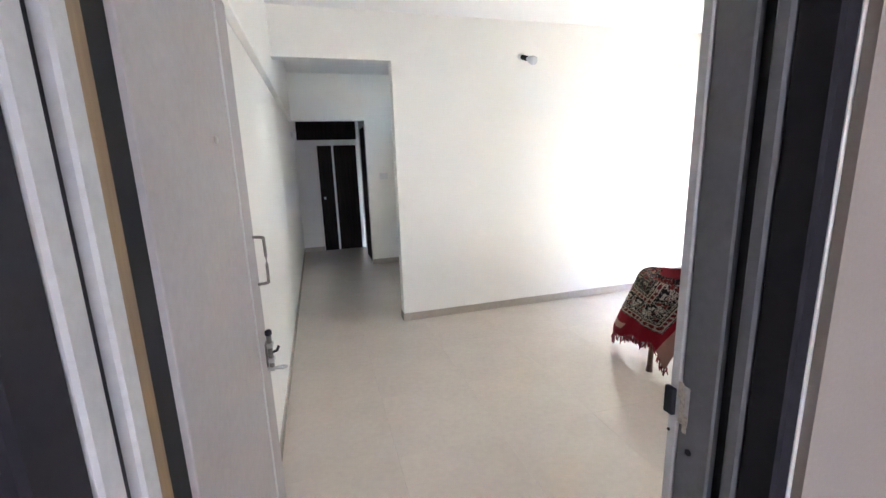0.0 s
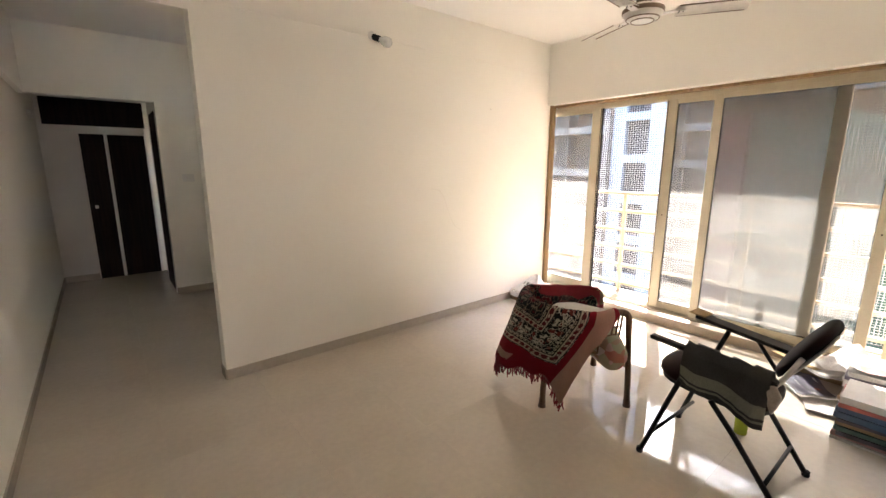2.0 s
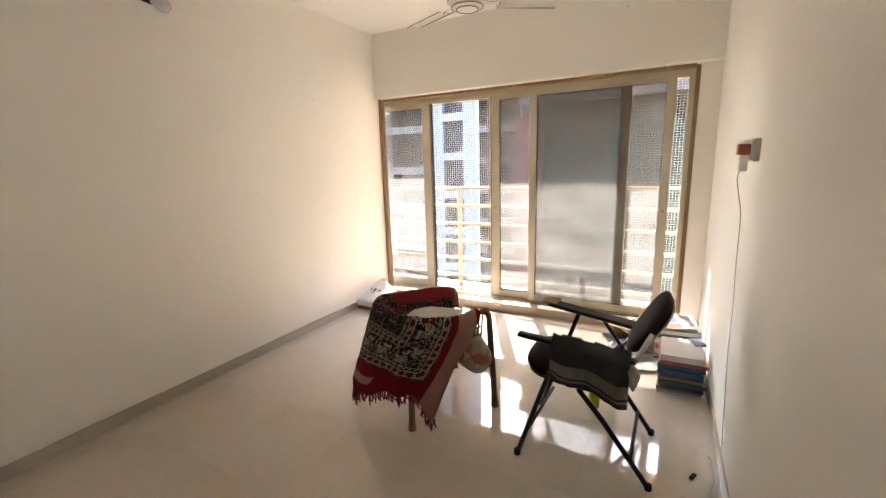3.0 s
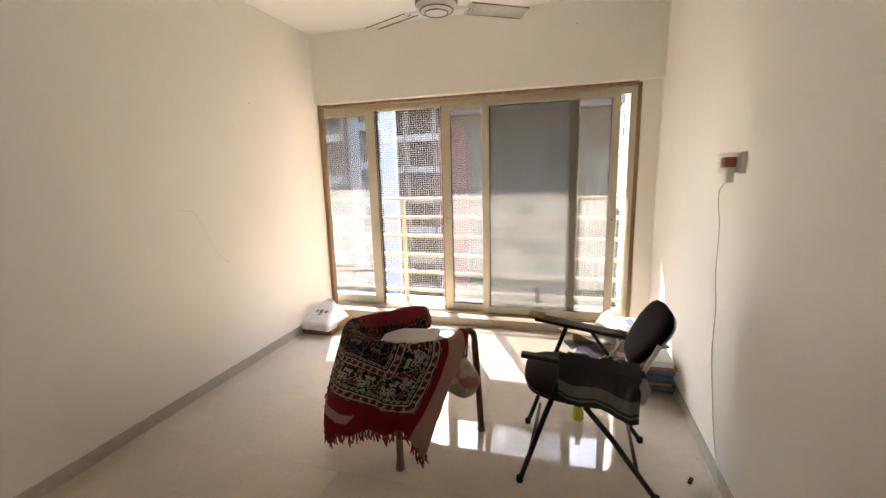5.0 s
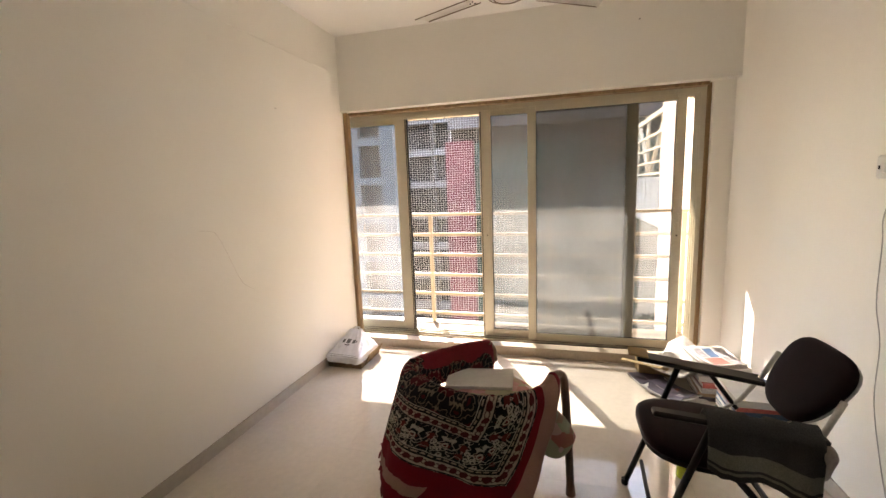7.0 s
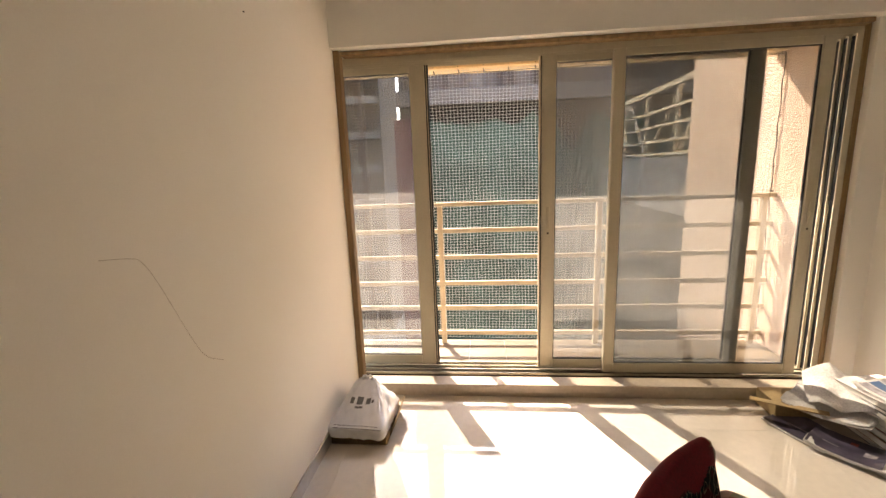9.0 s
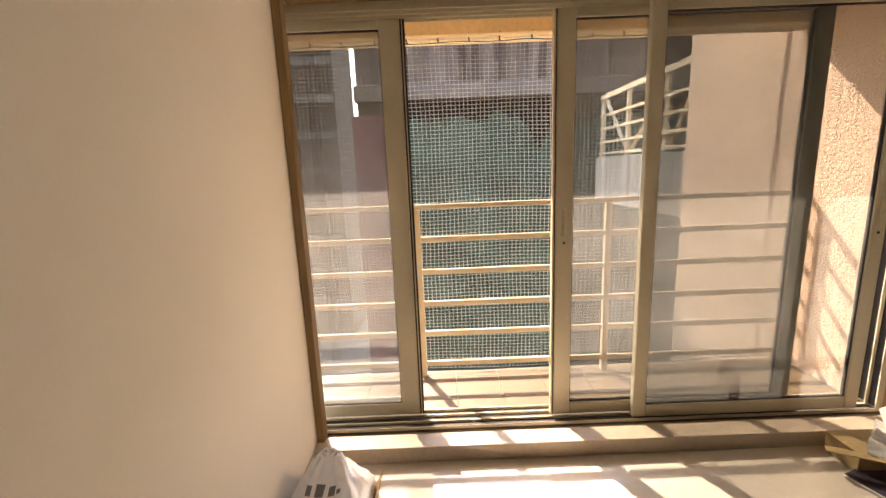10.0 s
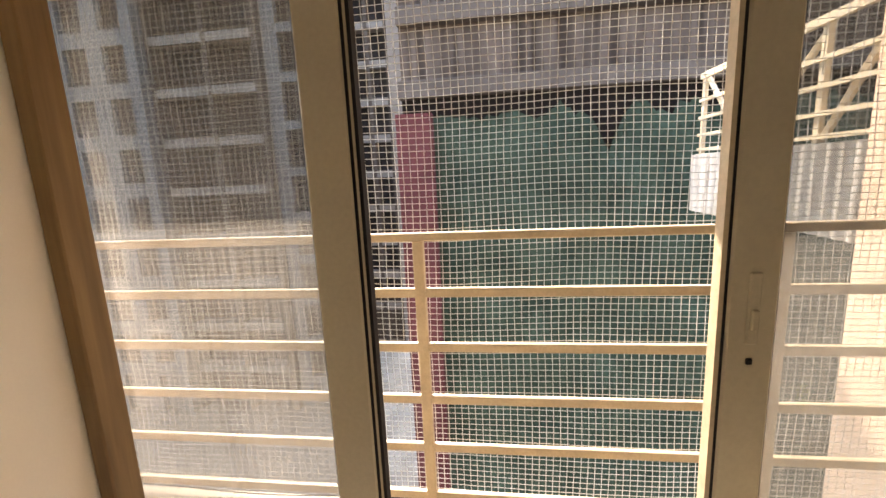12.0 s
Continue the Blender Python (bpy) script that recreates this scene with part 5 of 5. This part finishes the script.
def shopping_bag():
    bm = bmesh.new()
    n, m = 64, 26
    rings = []
    for j in range(m + 1):
        k = j / m
        zz = 0.198 * k
        kk = max(0.0, (k - 0.28) / 0.72)
        front, back, w = -0.185 + 0.262 * kk, 0.160 - 0.045 * kk, 0.160 * (1 - 0.62 * kk)
        cx0, d = (front + back) / 2, (back - front) / 2
        ring = []
        for i in range(n):
            a = i * math.tau / n
            ca, sa = math.cos(a), math.sin(a)
            e = 12 - 9 * min(1.0, kk * 1.3)
            q = (abs(ca) ** e + abs(sa) ** e) ** (-1 / e)
            crease = abs(noise.noise((ca * 3.1, sa * 3.1, zz * 11 + 1.7))) * 0.40 + 0.20 * abs(noise.noise((ca * 7, sa * 7, zz * 22)))
            cr = 1.05 - crease * (0.30 + 0.8 * kk)
            sag_ = 0.010 * noise.noise((ca * 4, sa * 4, 2 + zz * 9)) if j else 0
            ring.append(bm.verts.new((cx0 + d * q * ca * cr, w * q * sa * cr + 0.012 * kk, zz + sag_)))
        rings.append(ring)
    for a, b in zip(rings, rings[1:]):
        for i in range(n):
            bm.faces.new((a[i], a[(i + 1) % n], b[(i + 1) % n], b[i]))
    bm.faces.new(rings[0][::-1])
    bm.faces.new(rings[-1])
    bm.normal_update()
    tree = bvhtree.BVHTree.FromBMesh(bm)
    bag = tagged(part("plastic_bag", bm, BAGP, None, "", True), "white plastic shopping bag with grey print, slouched round a packed box", "bag")
    bag.matrix_basis = pose(4.165, 4.235, 0.046, 0, 0, -4)
    hb = bmesh.new()
    for s in (-1, 1):
        tube(hb, curve_points([(0.09, 0.012 + 0.015 * s, 0.188), (0.098, 0.012 + 0.030 * s, 0.208), (0.108, 0.012 + 0.010 * s, 0.216), (0.085, 0.012, 0.188)], 5), 0.0065, 6)
    part("handles", hb, BAGP, bag, "knotted bag handles", True)
    slope, up, nrm = Vector((0.83, 0, 0.56)), Vector((0, 1, 0)), Vector((-0.56, 0, 0.83))

    def on_bag(name, x, z, y, w_, h_, lean=0.0):
        """Printed patch that follows the bag's surface."""
        db = bmesh.new()
        nn, mm = max(2, int(w_ / 0.006)), max(2, int(h_ / 0.006))
        grid_ = []
        for i in range(nn + 1):
            row = []
            for j in range(mm + 1):
                p = Vector((x, y, z)) + up * (w_ * (i / nn - 0.5)) + slope * (h_ * (j / mm - 0.5) + lean * (i / nn - 0.5))
                hit, hn, _i, _d = tree.ray_cast(p + nrm * 0.15, -nrm)
                row.append(db.verts.new((hit if hit else p) + nrm * 0.0015))
            grid_.append(row)
        for i in range(nn):
            for j in range(mm):
                db.faces.new((grid_[i][j], grid_[i][j + 1], grid_[i + 1][j + 1], grid_[i + 1][j]))
        part(name, db, INK, bag)
    for y_, w_, h_, ln in ((0.052, 0.020, 0.036, 0.004), (0.012, 0.030, 0.044, 0.0), (-0.030, 0.022, 0.034, -0.006), (-0.052, 0.012, 0.016, -0.006)):
        on_bag("emblem", -0.030, 0.128, y_ * 1.15, w_ * 1.15, h_ * 1.1, ln)
    on_bag("emblem", -0.066, 0.108, 0.012, 0.044, 0.012)
    rr = random.Random(3)
    for x_, z_ in ((-0.166, 0.062), (-0.180, 0.054)):
        y_ = 0.125
        while y_ > -0.125:
            w_ = rr.uniform(0.012, 0.034)
            on_bag("small_print", x_, z_, y_ - w_ / 2, w_, 0.0042)
            y_ -= w_ + 0.005


shopping_bag()

# ---- socket, charger and cable ----
sock = tagged(empty("switch_socket", (2.958, YS, 1.49)), "white switch and socket plate with a plugged-in charger", "socket")
part("back_box", box(bmesh.new(), -0.136, 0.136, 0, 0.022, -0.046, 0.046, 0.004), WHITEP, sock)
part("plate", box(bmesh.new(), -0.130, 0.130, 0.022, 0.028, -0.041, 0.041, 0.003), WHITEP, sock)
for xx in (0.082,):
    part("rocker", box(bmesh.new(), xx - 0.013, xx + 0.013, 0.028, 0.036, -0.022, 0.022, 0.003), WHITEP, sock)
part("indicator", box(bmesh.new(), 0.107, 0.117, 0.028, 0.030, -0.009, 0.006, 0.001), RUBBER, sock)
for dx, dz in ((0.0, 0.016), (-0.011, -0.004), (0.011, -0.004), (-0.011, -0.02), (0.011, -0.02)):
    part("socket_hole", lathe(bmesh.new(), [(0.0042, 0), (0.0042, 0.001)], 8, pose(0.042 + dx, 0.0282, dz, -90, 0, 0)), RUBBER, sock)
adp = tagged(empty("charger", (2.872, YS + 0.028, 1.49)), "brown adapter and white charger in the socket", "charger")
part("adapter", box(bmesh.new(), -0.026, 0.022, 0, 0.045, -0.018, 0.026, 0.006, seg=2), BROWNP, adp, "brown plug adapter")
part("body", box(bmesh.new(), -0.024, 0.024, 0.004, 0.036, -0.085, -0.02, 0.006, seg=2), WHITEP, adp)
cab = bmesh.new()
tube(cab, curve_points([(2.880, YS + 0.055, 1.405), (2.955, YS + 0.05, 1.365), (3.015, YS + 0.03, 1.29), (3.034, YS + 0.012, 1.19), (3.035, YS + 0.008, 0.96), (2.99, YS + 0.008, 0.80), (2.984, YS + 0.008, 0.57), (2.92, YS + 0.008, 0.36), (2.85, YS + 0.012, 0.22), (2.753, YS + 0.02, 0.107), (2.70, YS + 0.025, 0.03),
                        (2.66, YS + 0.03, 0.005), (2.63, YS + 0.045, 0.004), (2.66, YS + 0.06, 0.004), (2.76, YS + 0.035, 0.004), (2.87, YS + 0.03, 0.004), (2.925, YS + 0.040, 0.006)], 8), 0.0022, 6)
cable = tagged(part("charging_cable", cab, WIRE, None, "", True), "thin pale charging cable hanging down to the floor", "cable")
part("connector", box(bmesh.new(), 2.922, 2.952, YS + 0.037, YS + 0.046, 0.002, 0.010, 0.001), STEEL, cable)
usb = tagged(part("usb_stick", box(bmesh.new(), -0.022, 0.022, -0.009, 0.009, 0, 0.012, 0.004, seg=2), RUBBER), "small black usb stick on the floor", "usb stick")
usb.matrix_basis = pose(2.75, 1.40, 0, 0, 0, -25)

# ---- ceiling fan ----
fan = tagged(empty("ceiling_fan", (3.30, 2.76, H)), "off-white three-blade ceiling fan with dark trim, at rest", "fan")
part("canopy", lathe(bmesh.new(), [(0.02, -0.075), (0.05, -0.07), (0.065, -0.02), (0.066, 0)], 20), FANW, fan, "", True)
part("rod", tube(bmesh.new(), [(0, 0, -0.07), (0, 0, -0.27)], 0.011, 10), FANW, fan, "", True)
part("lower_canopy", lathe(bmesh.new(), [(0.028, -0.31), (0.045, -0.30), (0.045, -0.245), (0.02, -0.225)], 18), FAND, fan, "", True)
motor = part("motor", lathe(bmesh.new(), [(0.03, -0.405), (0.06, -0.402), (0.085, -0.395), (0.105, -0.38), (0.122, -0.355), (0.122, -0.335), (0.10, -0.315), (0.03, -0.305)], 32), FANW, fan, "", True)
for r_, z_ in ((0.068, -0.401), (0.097, -0.388)):
    part("trim_ring", tube(bmesh.new(), [(r_ * math.cos(a), r_ * math.sin(a), z_) for a in [k * math.tau / 32 for k in range(33)]], 0.004, 6, False), FAND, motor)
part("rim_band", lathe(bmesh.new(), [(0.1235, -0.358), (0.125, -0.354), (0.125, -0.337), (0.1235, -0.333)], 32), FAND, motor)
for k, ang in enumerate((66.0, -57.0, 184.0)):
    rot = pose(0, 0, -0.36, 0, 0, ang)
    bl = bmesh.new()
    sec = 10
    vs = []
    for i in range(sec + 1):
        x = 0.19 + 0.395 * i / sec
        w = 0.058 + 0.012 * i / sec
        if i == sec:
            w *= 0.85
        row = [bl.verts.new((x, y, zz)) for y, zz in ((-w, 0.012), (-w * 0.6, 0.018), (0, 0.012), (w * 0.6, 0.002), (w, -0.012))]
        vs.append(row)
    for i in range(sec):
        for j in range(4):
            bl.faces.new((vs[i][j], vs[i + 1][j], vs[i + 1][j + 1], vs[i][j + 1]))
    bmesh.ops.solidify(bl, geom=bl.faces[:], thickness=0.003)
    bmesh.ops.transform(bl, matrix=rot, verts=bl.verts)
    blade = part("blade", bl, FANW, fan)
    ed = bmesh.new()
    box(ed, 0.20, 0.575, -0.062, -0.058, 0.008, 0.0155, 0.001)
    box(ed, 0.20, 0.575, 0.059, 0.063, -0.013, -0.008, 0.001)
    bmesh.ops.transform(ed, matrix=rot, verts=ed.verts)
    part("edge_stripe", ed, FAND, blade, "dark brown edge stripe")
    ar = bmesh.new()
    box(ar, 0.10, 0.24, -0.022, 0.022, -0.004, 0.001, 0.001)
    bmesh.ops.transform(ar, matrix=rot, verts=ar.verts)
    part("blade_arm", ar, FANW, blade)
    for sx, sy in ((0.205, 0.012), (0.205, -0.012), (0.228, 0.0)):
        part("screw", lathe(bmesh.new(), [(0.0045, -0.0075), (0.0045, -0.004)], 8, rot @ Matrix.Translation((sx, sy, 0))), RUBBER, blade)

# ---- bulb on the wall ----
lamp = tagged(empty("wall_bulb", (2.28, YN, 2.487)), "switched-off milky bulb in a black wall holder", "lamp")
part("holder_base", lathe(bmesh.new(), [(0.032, 0), (0.032, 0.008), (0.022, 0.014)], 18, pose(0, 0, 0, 90, 0, 0)), WHITEP, lamp, "", True)
part("holder", lathe(bmesh.new(), [(0.016, 0.008), (0.019, 0.02), (0.019, 0.055), (0.021, 0.058)], 18, pose(0, 0, 0, 112, 0, 42) @ Matrix.Scale(1.2, 4)), RUBBER, lamp, "black bulb holder", True)
part("bulb", lathe(bmesh.new(), [(0.013, 0.055), (0.016, 0.068), (0.028, 0.088), (0.033, 0.11), (0.028, 0.132), (0.012, 0.144)], 20, pose(0, 0, 0, 112, 0, 42) @ Matrix.Scale(1.2, 4)), BULBG, lamp, "milky glass bulb", True)

# ---- small marks: nails, hooks, switch plate, sensor ----
for nm, (x, y, zz, mat, lab) in {"wall_nail": (3.61, YN - 0.003, 2.05, RUBBER, "small dark nail in the painted wall")}.items():
    tagged(part(nm, lathe(bmesh.new(), [(0.003, 0), (0.003, 0.003), (0.001, 0.005)], 8, pose(x, y, zz, 90, 0, 0)), mat), lab, "nail")
nail2 = tagged(part("wall_nail", lathe(bmesh.new(), [(0.004, 0), (0.004, 0.004), (0.001, 0.006)], 8, pose(XB - 0.004, 1.95, 2.62, 0, -90, 0)), RUBBER), "small dark nail in the beam", "nail")
hook = tagged(part("wall_hook", box(bmesh.new(), 3.03, 3.05, YS, YS + 0.03, 2.30, 2.33, 0.004), RUBBER), "small dark hook high on the wall", "hook")
swp = tagged(empty("switch_plate", (1.30, 6.97, 1.35)), "white switch plate on the passage wall", "switch")
part("plate", box(bmesh.new(), -0.06, 0.06, -0.012, 0, -0.045, 0.045, 0.003), WHITEP, swp)
for dx in (-0.03, 0.0, 0.03):
    part("rocker", box(bmesh.new(), dx - 0.01, dx + 0.01, -0.016, -0.011, -0.02, 0.02, 0.002), WHITEP, swp)
bell = tagged(empty("door_chime", (XL, 7.6, 2.02)), "small white chime box on the passage wall", "chime")
part("case", box(bmesh.new(), 0, 0.035, -0.05, 0.05, -0.04, 0.04, 0.008, seg=2), WHITEP, bell)
crack = bmesh.new()
tube(crack, curve_points([(2.86, YN - 0.0005, 1.285), (2.943, YN - 0.0005, 1.271), (2.976, YN - 0.0005, 1.253), (3.021, YN - 0.0005, 1.176), (3.109, YN - 0.0005, 0.986), (3.157, YN - 0.0005, 0.914), (3.23, YN - 0.0005, 0.867)], 6), 0.0007, 4)
tagged(part("hanging_thread", crack, surface("grey_thread", (0.50, 0.45, 0.39), 0.9), None), "thin grey thread stuck along the painted wall", "thread")
wire2 = bmesh.new()
tube(wire2, [(1.03, YN - 0.001, 2.475), (2.31, YN - 0.001, 2.477), (3.4, YN - 0.001, 2.474), (4.5, YN - 0.001, 2.478)], 0.0018, 4)
tagged(part("conduit_line", wire2, PAINT, None), "painted-over wire line along the wall", "wire")

# ---- floor tiles ----
def tile_mesh(w, h, name, mat, t=0.006):
    return mesh_of(box(bmesh.new(), 0, w, 0, h, -t, 0), name, mat)


def lay(parent, x0, x1, y0, y1, step, z, mat, gap=0.0007):
    cache = {}
    xs_ = [x0]
    while xs_[-1] + step < x1 - 0.03:
        xs_.append(xs_[-1] + step)
    yy_ = [y0]
    while yy_[-1] + step < y1 - 0.03:
        yy_.append(yy_[-1] + step)
    for a in xs_:
        for b in yy_:
            w, h = round(min(step, x1 - a) - gap, 4), round(min(step, y1 - b) - gap, 4)
            if (w, h) not in cache:
                cache[(w, h)] = tile_mesh(w, h, "tile", mat)
            ob = new("tile", cache[(w, h)])
            ob.location = (a + gap / 2, b + gap / 2, z)
            ob.parent = parent


lay(floor, 0.0, 4.505, 1.28, 8.42, 0.6, 0.0, TILE)
lay(floor, -0.0, 1.13, -1.6, 1.28, 0.6, 0.0, TILE)
lay(balcony_floor, 4.864, 5.56, 1.267, 6.198, 0.3, ZB, BTILE, 0.003)
